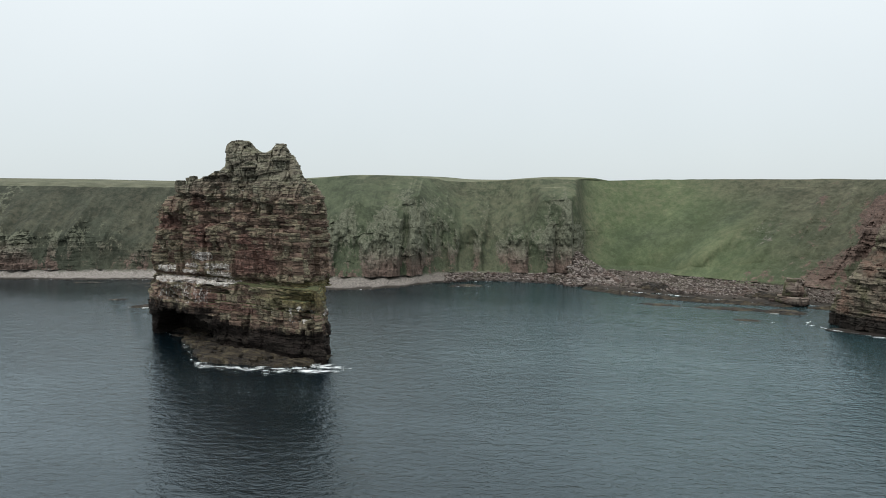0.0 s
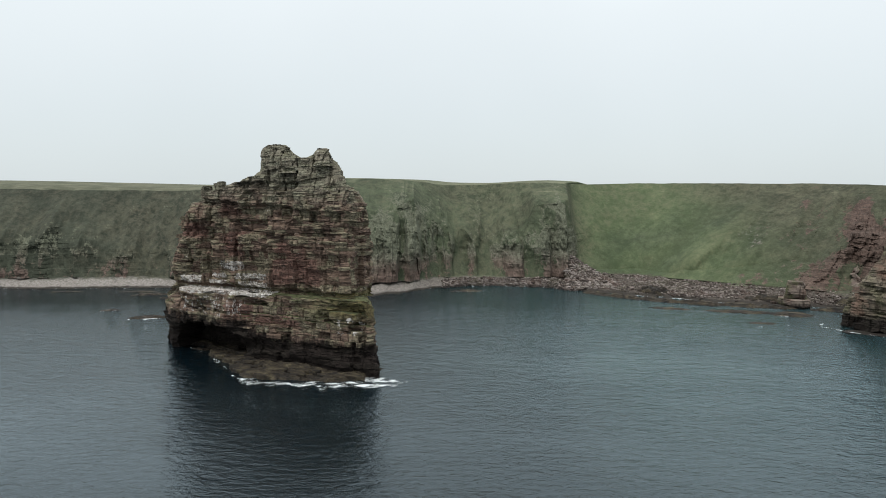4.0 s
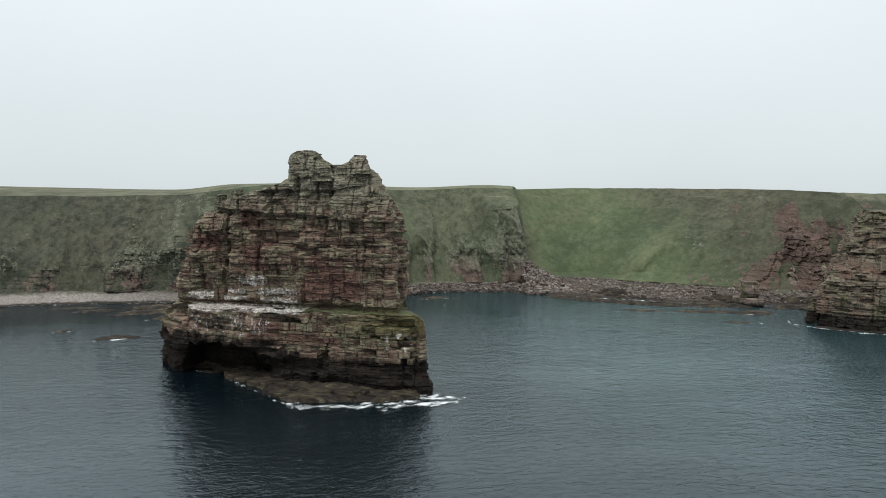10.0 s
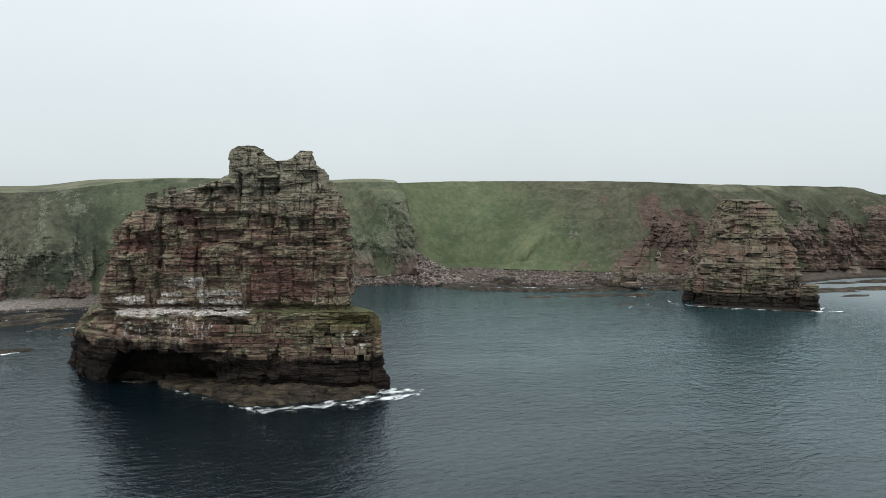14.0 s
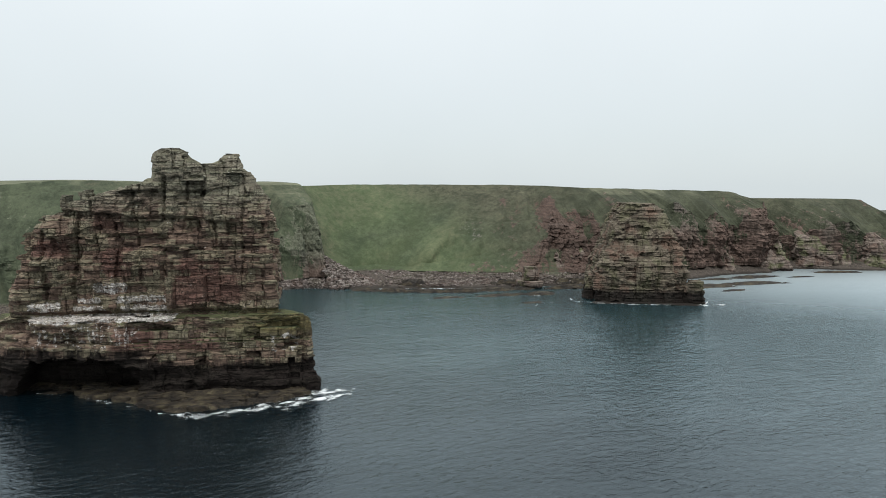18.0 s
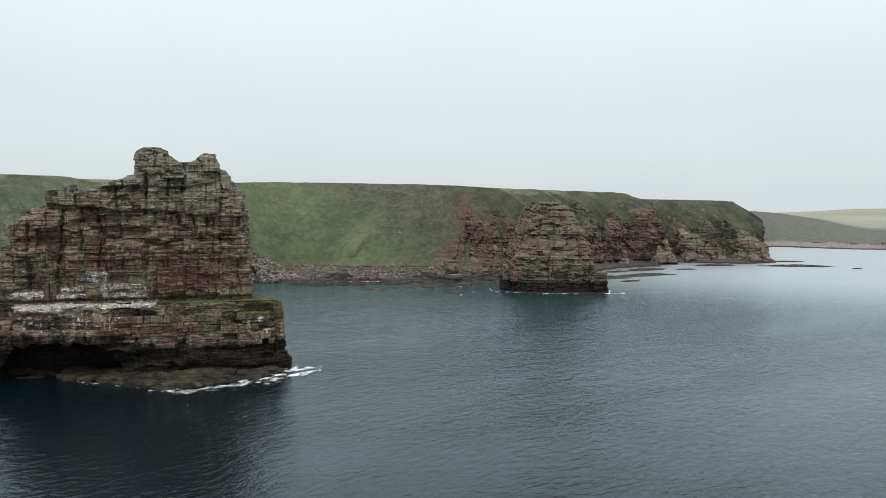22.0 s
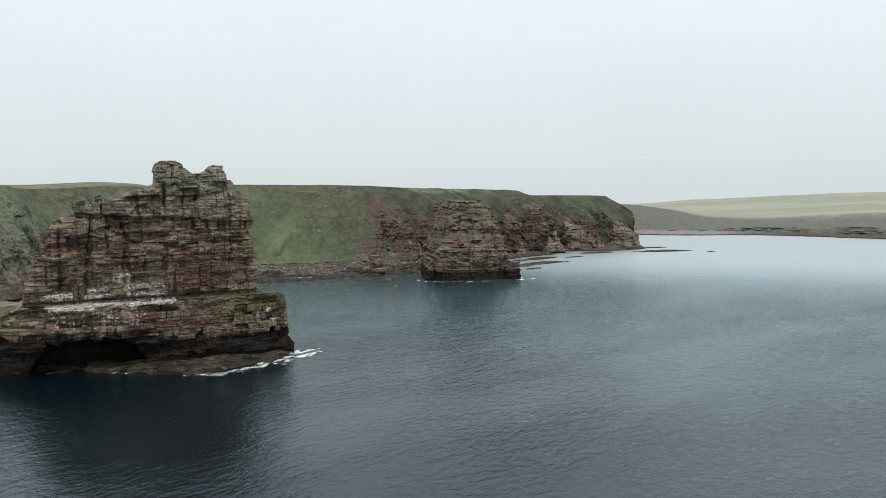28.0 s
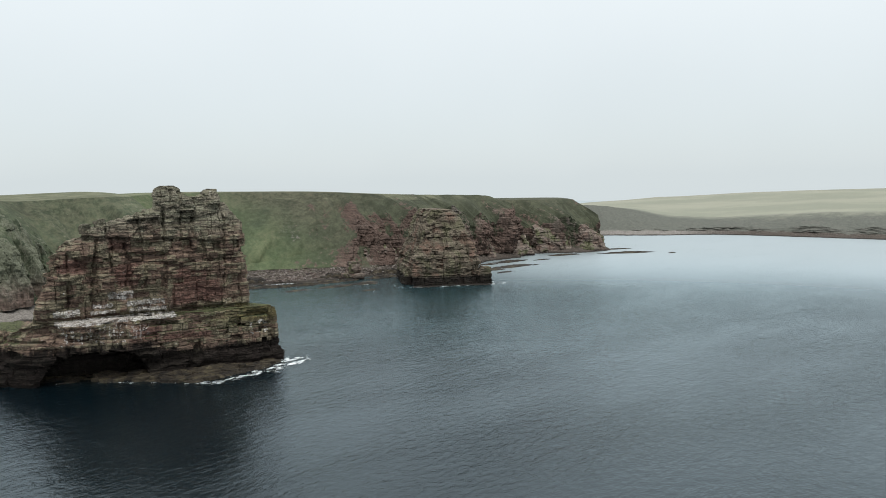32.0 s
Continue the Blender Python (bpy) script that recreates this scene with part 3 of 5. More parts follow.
# inland the country fans out from the open sea before the bay
OFFING = np.array([-20.0, -145.0])
inward = top - foot
inward /= np.linalg.norm(inward, axis=1)[:, None]
sv = close
rows_, bare_, crest_ = [], [], []
for z, k in ((-3.0, -0.25), (-0.6, 0.0), (0.5, 0.2), (1.2, 0.45), (1.9, 0.72), (2.8, 1.0)):
    w = shore + (foot - shore) * k
    jag = 2.6 * fbm(sv / 9, k * 2, 1.0) + 1.2 * fbm(sv / 2.5, k * 2, 8.0, 2)
    w = w + inward * jag[:, None] * (1 if k < 1 else 0.3)
    rows_.append(np.c_[w, z + 0.9 * fbm(sv / 4, k * 5, 2.0)])
    bare_.append(0 * sv)
    crest_.append(0 * sv)
N_F = 120
# promontories and gullies along the coast, the same from foot to top but drifting sideways
at_idx = np.interp(sv, seg, np.arange(len(seg)))
lean = np.interp(at_idx, [12, 13, 17, 18], [3.0, -20.0, -16.0, 2.0])
batter = np.interp(at_idx, [0, 6, 7, 12, 13, 17, 18, 20, 27], [0.35, 0.35, 0.50, 0.50, 0.8, 0.7, 0.35, 0.10, 0.10])
ribbed = np.interp(at_idx, [12, 13, 16, 17.5, 20], [0.62, 0.35, 0.35, 0.7, 0.55])
rockfoot = np.interp(at_idx, [17, 18.5], [0.22, 0.5])
spur = 0.55 - np.abs(fbm(sv / 24, 0.2, 11.0, 3)) * 2.4
wob = np.clip(steep * (0.86 + 0.6 * spur) + 0.14 * steep * fbm(sv / 4, 9.0, 1.0), 0.02, 0.9)
# buttresses: coast station where each begins and where it breaks off, how far it stands out, share of the height it reaches
BUTTRESSES = [(1.75, 2.25, 3.0, 0.5), (2.7, 3.1, 3.5, 0.45), (3.5, 3.9, 3.0, 0.4), (4.25, 4.75, 3.5, 0.45), (5.2, 5.7, 3.5, 0.5), (6.3, 6.8, 3.5, 0.55),
              (7.15, 7.9, 5.0, 0.72), (8.0, 8.42, 5.5, 0.66), (9.0, 9.3, 3.0, 0.42), (9.55, 9.85, 3.2, 0.36), (10.15, 10.7, 3.0, 0.46), (10.95, 11.4, 3.5, 0.52), (11.55, 12.0, 4.5, 0.97),
              (17.1, 17.7, 6.5, 0.80), (18.3, 18.8, 4.0, 0.62), (19.35, 19.9, 4.0, 0.70), (20.3, 21.0, 6.0, 0.85), (21.2, 21.7, 3.5, 0.70), (22.3, 22.75, 5.0, 0.85), (23.2, 23.8, 4.0, 0.9)]
for q in np.linspace(0, 1, N_F + 1)[1:]:
    a = batter * wob + 0.05
    over = np.clip((q - wob) / (1 - wob + 1e-6), 0, 1)
    rise = np.where(q < wob, q / wob * a, a + (1 - a) * over ** 1.12)
    w = foot + (top - foot) * rise[:, None]
    zz = 2.8 + (cs[:, 6] - 2.8) * q
    env = np.sin(np.pi * min(0.12 + q * 0.9, 1)) ** 0.7 * (1 - q ** 6)
    sl = sv + lean * q
    rib = 0.55 - np.abs(fbm(sl / 24, q * 0.5, 11.0, 3)) * 2.4
    small = 0.45 - np.abs(fbm(sl / 8, q * 1.2, 21.0, 3)) * 2.0
    crag = fbm(sl / 3.0, q * 7, 9.0, 4)
    stand = 0 * sv
    for i0, i1, out_, reach in BUTTRESSES:
        ia = at_idx + 0.05 * fbm(q * 6, i0, 2.0) + 0.03 * fbm(sv / 3, q * 9, i0)
        cut_ = reach * (0.85 + 0.35 * fbm(sv / 5, i0, 4.0))
        stand = stand + out_ * np.clip((ia - i0) / (0.5 * (i1 - i0)), 0, 1) * np.clip((i1 + 0.03 - ia) / 0.05, 0, 1) * np.clip((cut_ - q) / 0.16 + 0.5, 0, 1)
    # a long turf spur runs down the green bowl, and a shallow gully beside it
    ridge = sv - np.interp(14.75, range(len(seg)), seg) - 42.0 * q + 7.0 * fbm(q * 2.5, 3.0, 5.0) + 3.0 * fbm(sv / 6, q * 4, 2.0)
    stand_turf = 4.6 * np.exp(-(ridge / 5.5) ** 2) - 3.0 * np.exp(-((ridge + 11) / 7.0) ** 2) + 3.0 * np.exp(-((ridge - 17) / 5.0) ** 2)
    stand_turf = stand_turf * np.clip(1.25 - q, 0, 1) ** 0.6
    bare = rocky + 0.35 * rib + 0.45 * small + 0.7 * fbm(sl / 7, q * 5, 31.0) + np.where(q < wob, rockfoot, 0.0) - 0.25 * q ** 2 + 0.13 * np.clip(stand, 0, 4) - 0.35 * (stand_turf > 2)
    bare = bare + 0.60 * np.exp(-((at_idx + 0.5 * q - 17.65) / 0.33) ** 2) * np.clip((0.86 + 0.3 * fbm(sv / 9, 7.0, 2.0) - q) / 0.15, 0, 1)
    bare = np.clip(bare, -0.5, 1)
    rock_ = np.clip(bare, 0, 1)
    # the cove's rock is upright and ribbed, with little bedding
    layers = np.interp(at_idx, [6, 7, 12, 12.6], [1, 0.3, 0.3, 1])
    step = layers * (np.floor(zz / 1.9 + 0.8 * fbm(sv / 18, 0.0, 3.0)) % 3 - 1) * 0.55
    push = ribbed * depth * (1.5 * rib + 0.9 * small) + stand + stand_turf + (0.45 + 2.5 * rock_) * crag + (0.22 + 0.7 * rock_) * fbm(sl / 1.3, q * 22, 5.0, 2) + step * rock_
    push = push + 2.2 * rock_ * (chance(np.floor(sl / 2.6 + 0.5 * fbm(sl / 6, zz / 5, 3.0)).astype(int), np.floor(zz * (0.4 + 0.6 * layers) / 5.5 + 0.6 * fbm(sl / 12, 1.0, 5.0)).astype(int), 7) - 0.5)
    push = push + 0.9 * layers * rock_ * (chance(np.floor(sl / 1.3).astype(int), np.floor(zz / 1.1 + 0.5 * fbm(sl / 8, 2.0, 5.0)).astype(int), 9) - 0.5)
    w = w - inward * (env * push)[:, None]
    rows_.append(np.c_[w, zz + env * (0.3 + 0.5 * rock_) * fbm(sl / 4, q * 9, 1.0) + 0.35 * (q > 0.9) * fbm(sv / 6, q, 4.0)])
    bare_.append(bare)
    crest_.append(stand_turf)
rim_xy = rows_[-1][:, :2]
near = 1 - np.clip((sv - seg[26]) / (seg[29] - seg[26]), 0, 1)
HILL_K = [1, 1.15, 1.4, 1.75, 2.0, 2.4, 12]
for k, lift, fall in ((1.01, 0.12, 0), (1.03, 0.3, 0), (1.08, 0.5, 0), (1.16, 0.8, 0.3), (1.3, 1.0, 1.5), (1.4, 1.0, 3), (1.6, 1.0, 6), (1.75, 1.0, 9), (2.0, 1.0, 14), (2.4, 1.0, 26), (3.5, 0.9, 60)):
    w = OFFING + (rim_xy - OFFING) * k
    share = near * lift + (1 - near) * np.interp(k, HILL_K, [0, 0.15, 0.5, 1.0, 1.02, 0.9, 0])
    zz = cs[:, 6] + (cs[:, 8] - cs[:, 6]) * share - fall * near - (1 - near) * np.interp(k, [1.9, 3.5], [0, 45]) + (0.35 + 0.8 * (1 - near) * (k > 1.2)) * fbm(w[:, 0] / 60, w[:, 1] / 60, 0.0)
    rows_.append(np.c_[w, zz])
    bare_.append(0 * sv)
    crest_.append(0 * sv)
GROUND = np.array(rows_)
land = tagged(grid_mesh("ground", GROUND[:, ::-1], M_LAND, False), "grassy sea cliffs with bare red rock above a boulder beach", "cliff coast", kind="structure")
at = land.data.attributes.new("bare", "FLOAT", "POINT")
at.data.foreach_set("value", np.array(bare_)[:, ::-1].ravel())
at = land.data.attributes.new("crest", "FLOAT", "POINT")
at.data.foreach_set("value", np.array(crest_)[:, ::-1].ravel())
at = land.data.attributes.new("shingle", "FLOAT", "POINT")
at.data.foreach_set("value", np.broadcast_to(np.clip(cs[:, 11], 0, 1), (len(rows_), len(sv)))[:, ::-1].ravel())

# ---- layered rock stacks ----
FU, FV = Vector((0.857, -0.515, 0)), Vector((0.515, 0.857, 0))


def to_world(u, v, z, origin, axes):
    fu, fv = axes
    return np.stack([origin[0] + fu[0] * u + fv[0] * v, origin[1] + fu[1] * u + fv[1] * v, z], -1)


def table(z, rows):
    return np.interp(z, [r[0] for r in rows], [r[1] for r in rows])


# upright clefts of the main stack: place along the face, lean, lowest, highest, depth, half width
CLEFTS = [(-21.5, 0.05, 16, 31, 0.9, 0.35), (-16.6, 0.10, 15, 34, 1.5, 0.4), (-12.2, -0.04, 22, 37, 0.8, 0.3), (-9.0, 0.03, 14, 33, 0.8, 0.3), (-4.6, -0.06, 20, 39, 0.8, 0.3), (-0.3, 0.0, 14, 41, 1.0, 0.35),
          (3.4, 0.05, 28, 43, 0.7, 0.3), (6.6, 0.02, 31, 43, 1.3, 0.5), (9.4, -0.03, 14, 34, 0.6, 0.25), (13.2, 0.04, 18, 40, 0.9, 0.3), (-2.0, 0.0, 3, 14, 0.8, 0.25), (6.2, 0.03, 5, 14, 0.9, 0.25), (-22, 0.03, 4, 14, 1.2, 0.4)]


def rock_relief(s, z, seed, size=1.0, clefts=(), plates=0.75, massive=99.0):
    """How far layered, jointed rock stands out at s along the face and height z, and a tone for each block."""
    bedded = 1 - 0.72 * np.clip((z - massive + 1.5 * fbm(s / 4, 2.0, seed + 0.5)) / 1.2, 0, 1)
    zw = z + 0.55 * size * fbm(s / 14, seed, z / 30) + 0.06 * s * 0.03
    edges = np.cumsum(np.random.RandomState(seed).choice([0.35, 0.5, 0.7, 0.95, 1.3], 160, p=[0.2, 0.25, 0.25, 0.2, 0.1])) * size - 4
    bed = np.clip(np.searchsorted(edges, zw.ravel()).reshape(zw.shape), 1, len(edges) - 1)
    low, high = edges[bed - 1], edges[bed]
    f = (zw - low) / (high - low)
    major = np.floor(zw / (5.2 * size) + 0.8 * fbm(s / 20, seed + 3.0, 0.0)).astype(int)
    # joints: each bed is cut into blocks of its own length
    span = (1.3 + 3.9 * chance(bed, seed) ** 1.5) * size
    sw = (s + 0.12 * fbm(s / 1.5, z / 0.8, seed + 1.0)) / span + 7.7 * chance(bed, seed + 1)
    cell = np.floor(sw).astype(int)
    g = sw - cell
    tone = chance(bed, cell, seed + 2)
    pan = np.floor(s / (3.6 * size) + 0.5 * chance(major, seed + 5) + 0.12 * fbm(z / 2, seed + 2.0, s / 9)).astype(int)
    out = 1.35 * (chance(pan, major, seed + 6) - 0.5)
    out = out + bedded * plates * 0.34 * (chance(bed, seed + 7) - 0.5) * (0.4 + 1.2 * vnoise(s / 5, bed * 3.7, seed))
    out = out + bedded * 0.22 * (tone - 0.5)
    # upright joints that run through a whole set of beds
    jw = s / (3.1 * size) + 5.3 * chance(major, seed + 15) + 0.10 * fbm(z / 1.5, seed + 4.0, s / 6)
    jc = np.floor(jw).astype(int)
    jg = jw - jc + 0.7 * (chance(jc, major, seed + 16) - 0.5)
    out = out - (0.04 + 0.6 * chance(jc, major, seed + 17) ** 4) * np.clip(1 - np.abs(jg - 0.5) * 3.1 * size / 0.14, 0, 1) + 0.42 * (chance(jc + (jg > 0.5), major, seed + 18) - 0.5)
    # recessed soft beds
    soft = (chance(bed, seed + 8) < 0.17) & (vnoise(s / 6, bed * 1.7, seed + 4.0) > 0.35)
    out = out - bedded * plates * np.where(soft, 0.62, 0.0)
    # open bedding planes and joints
    gape = 0.08 + 1.10 * chance(bed, seed + 9) * vnoise(s / 3, bed * 2.3, seed + 6.0) ** 1.5
    out = out - bedded * plates * gape * np.abs(2 * f - 1) ** (11 * (high - low) / 0.6 / size + 3)
    width = span * 1.0
    out = out - bedded * np.where(chance(bed, cell, seed + 12) < 0.75, 0.08 + 0.5 * chance(bed, cell, seed + 10) ** 2, 0.02) * np.abs(2 * g - 1) ** (9 * width / size)
    # alcoves and fallen blocks
    hollow = fbm(s / 5.5, z / 2.6, seed + 8.0, 3)
    out = out - 1.1 * np.clip((hollow - 0.24) / 0.12, 0, 1) - np.where(chance(bed, cell, seed + 11) < 0.05, 0.45, 0)
    for s0, lean, lo, hi, deep, half in clefts:
        near_ = np.clip(1 - np.abs(s - s0 - lean * (z - lo) - 0.7 * fbm(z / 3.5, s0, 1.0, 3)) / half, 0, 1)
        fade = np.clip((z - lo) / 1.5, 0, 1) * np.clip((hi - z) / 1.5, 0, 1)
        out = out - 0.9 * deep * near_ ** 0.6 * fade * (0.35 + 1.1 * vnoise(z / 2.2, s0, seed))
    out = out + 1.1 * size * fbm(s / 9, z / 9, seed + 9.0, 2) + 0.60 * size * fbm(s / 2.8, z / 1.7, seed + 13.0, 3) + 0.14 * fbm(s / 0.8, z / 0.5, seed + 10.0, 3)
    return out * min(1.0, 0.6 + 0.4 * size), tone


def rock_skin(name, parent, material, zs, left, right, front, rear, cut, steps, origin, axes, seed, size=1.0, clefts=(), ledge=1.0, round_=0.25, plates=0.75, massive=99.0):
    """A closed wall of layered rock from zs[0] to zs[-1], with a rough cap on top."""
    nf, ns, nb = steps
    k = np.linspace(0, 1, nf)
    rows = []
    zq = np.round((zs + 0.3 * np.sin(zs * 1.7)) / ledge) * ledge if ledge else zs
    for z, zl in zip(zs, zq):
        zl = 0.6 * z + 0.4 * np.clip(zl, zs[0], zs[-1])
        uL, uR, vb = left(zl), right(zl), rear(zl)
        cl, cr = cut(zl)
        u = uL + (uR - uL) * k
        vf = front(u, z)
        # ends of the front turn back in a curve
        e = np.clip(np.minimum(u - uL, uR - u) / (round_ * 8), 0, 1)
        vf = vf + round_ * 4 * (1 - e) ** 2
        h = np.linspace(0, 1, ns + 1)[1:]
        ur, vr = uR - cr * h**1.3, vf[-1] + (vb - vf[-1]) * h
        hb = np.linspace(0, 1, nb + 1)[1:]
        ub, vbk = ur[-1] + (uL + cl - ur[-1]) * hb, vb + 0 * hb
        ul, vl = uL + cl * (1 - h) ** 1.3, vb + (vf[0] - vb) * h
        U_, V_ = np.r_[u, ur, ub, ul[:-1]], np.r_[vf, vr, vbk, vl[:-1]]
        rows.append((U_, V_))
    U_ = np.array([r[0] for r in rows])
    V_ = np.array([r[1] for r in rows])
    Z_ = np.broadcast_to(zs[:, None], U_.shape)
    # outward normals in plan
    du, dv = np.roll(U_, -1, 1) - np.roll(U_, 1, 1), np.roll(V_, -1, 1) - np.roll(V_, 1, 1)
    ln = np.hypot(du, dv) + 1e-9
    nu, nv = dv / ln, -du / ln
    nu, nv = [sum(np.roll(q, j, 1) for j in range(-4, 5)) / 9 for q in (nu, nv)]
    # running length; along the front it is the place along the face
    ref = np.argmin(np.abs(zs - zs.mean()))
    run = np.r_[0, np.cumsum(np.hypot(np.diff(U_[ref]), np.diff(V_[ref])))]
    S_ = np.broadcast_to(run, U_.shape).copy() + 300
    S_[:, :nf] = U_[:, :nf]
    relief, tone = rock_relief(S_, Z_, seed, size, clefts, plates, massive)
    relief = relief - np.median(relief)
    U_, V_ = U_ + nu * relief, V_ + nv * relief
    zj = Z_ + 0.05 * size * fbm(S_ / 0.7, Z_ / 0.5, seed + 20.0, 2)
    # cap: rings drawn in towards the middle
    caps = []
    cu, cv = U_[-1].mean(), V_[-1].mean()
    for j, q in enumerate((0.93, 0.8, 0.6, 0.35, 0.12)):
        a, b = cu + (U_[-1] - cu) * q, cv + (V_[-1] - cv) * q
        caps.append((a, b, zs[-1] + 0.35 * size * fbm(a / 2.5, b / 2.5, seed + 30.0)))
    U_ = np.vstack([U_] + [c[0] for c in caps])
    V_ = np.vstack([V_] + [c[1] for c in caps])
    zj = np.vstack([zj] + [c[2] for c in caps])
    tone = np.vstack([tone] + [tone[-1]] * len(caps))
    P_ = to_world(U_, V_, zj, origin, axes)
    P_ = np.concatenate([P_, P_[:, :1]], 1)
    tone = np.concatenate([tone, tone[:, :1]], 1)
    ob = grid_mesh(name, P_, material, False)
    ob.parent = parent
    at = ob.data.attributes.new("tone", "FLOAT", "POINT")
    at.data.foreach_set("value", tone.ravel())
    return ob


# main stack: left and right ends of its long face at each height
RIGHT = [(0, 26.8), (2, 26.5), (6, 26.1), (11, 25.6), (13.6, 25.2), (14.6, 24.0)]
LEFT = [(0, -34), (8, -34), (12, -33), (13.5, -31), (14.5, -29.5)]
RIGHT_UP = [(14, 19.3), (20, 18.9), (25, 18.3), (30, 17.9), (34, 17.9), (35.6, 18.1), (36.3, 17.3), (37.2, 16.3), (39.3, 14.9), (41.5, 13.6), (42.6, 13.0)]
LEFT_UP = [(14, -28.6), (18.4, -27.4), (20.5, -26.6), (25.7, -25.0), (28.8, -24.0), (31.4, -22.6), (33.0, -20.4), (33.9, -17.4), (35.4, -16.9), (35.9, -14.4), (37.3, -10.5), (38, -7.5), (39, -4.4), (40, -2.2), (41.3, -1.0), (42.6, -0.6)]


def lower_front(u, z):
    back = -2.1 + np.clip((-20 - u) * 0.45, 0, None)
    arch = 1 - np.abs((u + 16.5) / 11.5) ** 3.0
    roof = 1.0 + 7.0 * np.clip(arch, 0, None) ** 0.6 + 1.6 * fbm(u / 2.6, z * 0 + 1.0, 2.0) + 0.5 * np.floor(2 * fbm(u / 1.5, 4.0, 2.0))
    cave = (arch > 0) * np.clip((roof - z) / 0.5, 0, 1)
    under = np.clip((5.6 + 0.8 * fbm(u / 4, 5.0, 3.0) - z) / 0.8, 0, 1) * np.clip((3 - u) / 3, 0, 1)
    return back + 10.0 * cave + 0.9 * under * (1 - cave)


def upper_front(u, z):
    back = 0.3 + 0.9 * max(0, (z - 30) / 15) + np.clip((u - 5) / 7, 0, 1) * max(0, (z - 33) / 10) * 2.4
    back = back + np.clip((-25 - u) * 0.35, 0, None) - 0.8 * np.clip((-14 - u) / 6, 0, 1) + 0.9 * np.clip((15.7 - z) / 0.5, 0, 1)
    inset = np.clip((u + 9.5) / 0.6, 0, 1) * np.clip((-0.4 - u) / 0.4, 0, 1)
    # the massive cap overhangs; under it the beds are eaten back in niches
    sill = 32.6 + 0.9 * fbm(u / 5, 3.0, 7.0) - 0.05 * u
    cap = 0.9 * np.clip((z - sill) / 0.35, 0, 1) * np.clip((40 - z) / 5, 0, 1)
    niche = 0
    for ua, ub, tall, deep in ((-12.5, -8.6, 3.2, 1.3), (-6.5, -3.2, 2.4, 0.8), (0.8, 1.9, 2.8, 0.8), (3.6, 6.3, 3.0, 1.6), (8.2, 9.8, 2.0, 1.0), (10.4, 13.2, 2.6, 1.4), (15.2, 17.6, 2.2, 0.9)):
        niche = niche + deep * np.clip((u - ua) / 0.35, 0, 1) * np.clip((ub - u) / 0.35, 0, 1) * np.clip((z - sill + tall) / 0.4, 0, 1) * np.clip((sill - z) / 0.2, 0, 1)
    # upright slabs that stand proud of the face
    slab = 0
    for ua, ub, za, zb_, out_ in ((-0.6, 0.9, 14.5, 25.5, 0.75), (-20.5, -16.9, 18.5, 26.0, 0.7), (-7.6, -4.8, 20.5, 26.5, 0.5), (12.6, 14.2, 15.0, 22.0, 0.5), (6.4, 7.9, 30.0, 33.5, 0.7), (-14.6, -12.6, 17.0, 22.0, 0.5)):
        slab = slab + out_ * np.clip((u - ua) / 0.2, 0, 1) * np.clip((ub - u) / 0.2, 0, 1) * np.clip((z - za) / 0.3, 0, 1) * np.clip((zb_ - z) / 0.3, 0, 1)
    return back + 0.7 * inset * (1 if z < 32 else 0) - cap + niche - slab


main_stack = tagged(new("sea_stack"), "tall layered red-brown sandstone stack with twin summits, white bird ledges", "sea stack")
HERE, AXES = (0.0, 0.0), (FU, FV)
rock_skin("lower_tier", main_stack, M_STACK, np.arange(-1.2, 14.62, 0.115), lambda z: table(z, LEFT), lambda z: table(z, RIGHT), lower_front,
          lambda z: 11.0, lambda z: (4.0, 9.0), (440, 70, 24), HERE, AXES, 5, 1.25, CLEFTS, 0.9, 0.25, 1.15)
rock_skin("upper_tier", main_stack, M_STACK, np.arange(13.9, 42.5, 0.105), lambda z: table(z, LEFT_UP), lambda z: table(z, RIGHT_UP), upper_front,
          lambda z: table(z, [(14, 11.5), (28, 11.0), (34, 9.5), (38, 8.0), (43, 6.4)]), lambda z: (3.0, table(z, [(14, 0.4), (33, 0.6), (37, 2.2), (43, 4.6)])), (380, 64, 24), HERE, AXES, 9, 1.0, CLEFTS, 0.8, 0.25, 1.0, 33.2)
rock_skin("summit", main_stack, M_STACK, np.arange(39.4, 45.35, 0.1), lambda z: table(z, [(39.4, -2.2), (42.0, -1.6), (43.6, -1.3), (44.7, -0.8), (45.1, -0.2), (45.4, 0.3)]), lambda z: table(z, [(40.2, 7.5), (42.0, 6.4), (43.0, 5.0), (43.8, 4.0), (44.8, 3.2), (45.1, 2.6), (45.4, 2.0)]),
          lambda u, z: 0.0 + 0.10 * (z - 41) + 0 * u, lambda z: 5.2 - 0.4 * (z - 41), lambda z: (0.8, 0.8), (70, 34, 24), HERE, AXES, 15, 0.9, [(1.6, 0.1, 41, 45, 0.7, 0.3), (4.4, -0.1, 40, 44.5, 0.6, 0.3)], 0.0, 0.25, 0.6, 30.0)
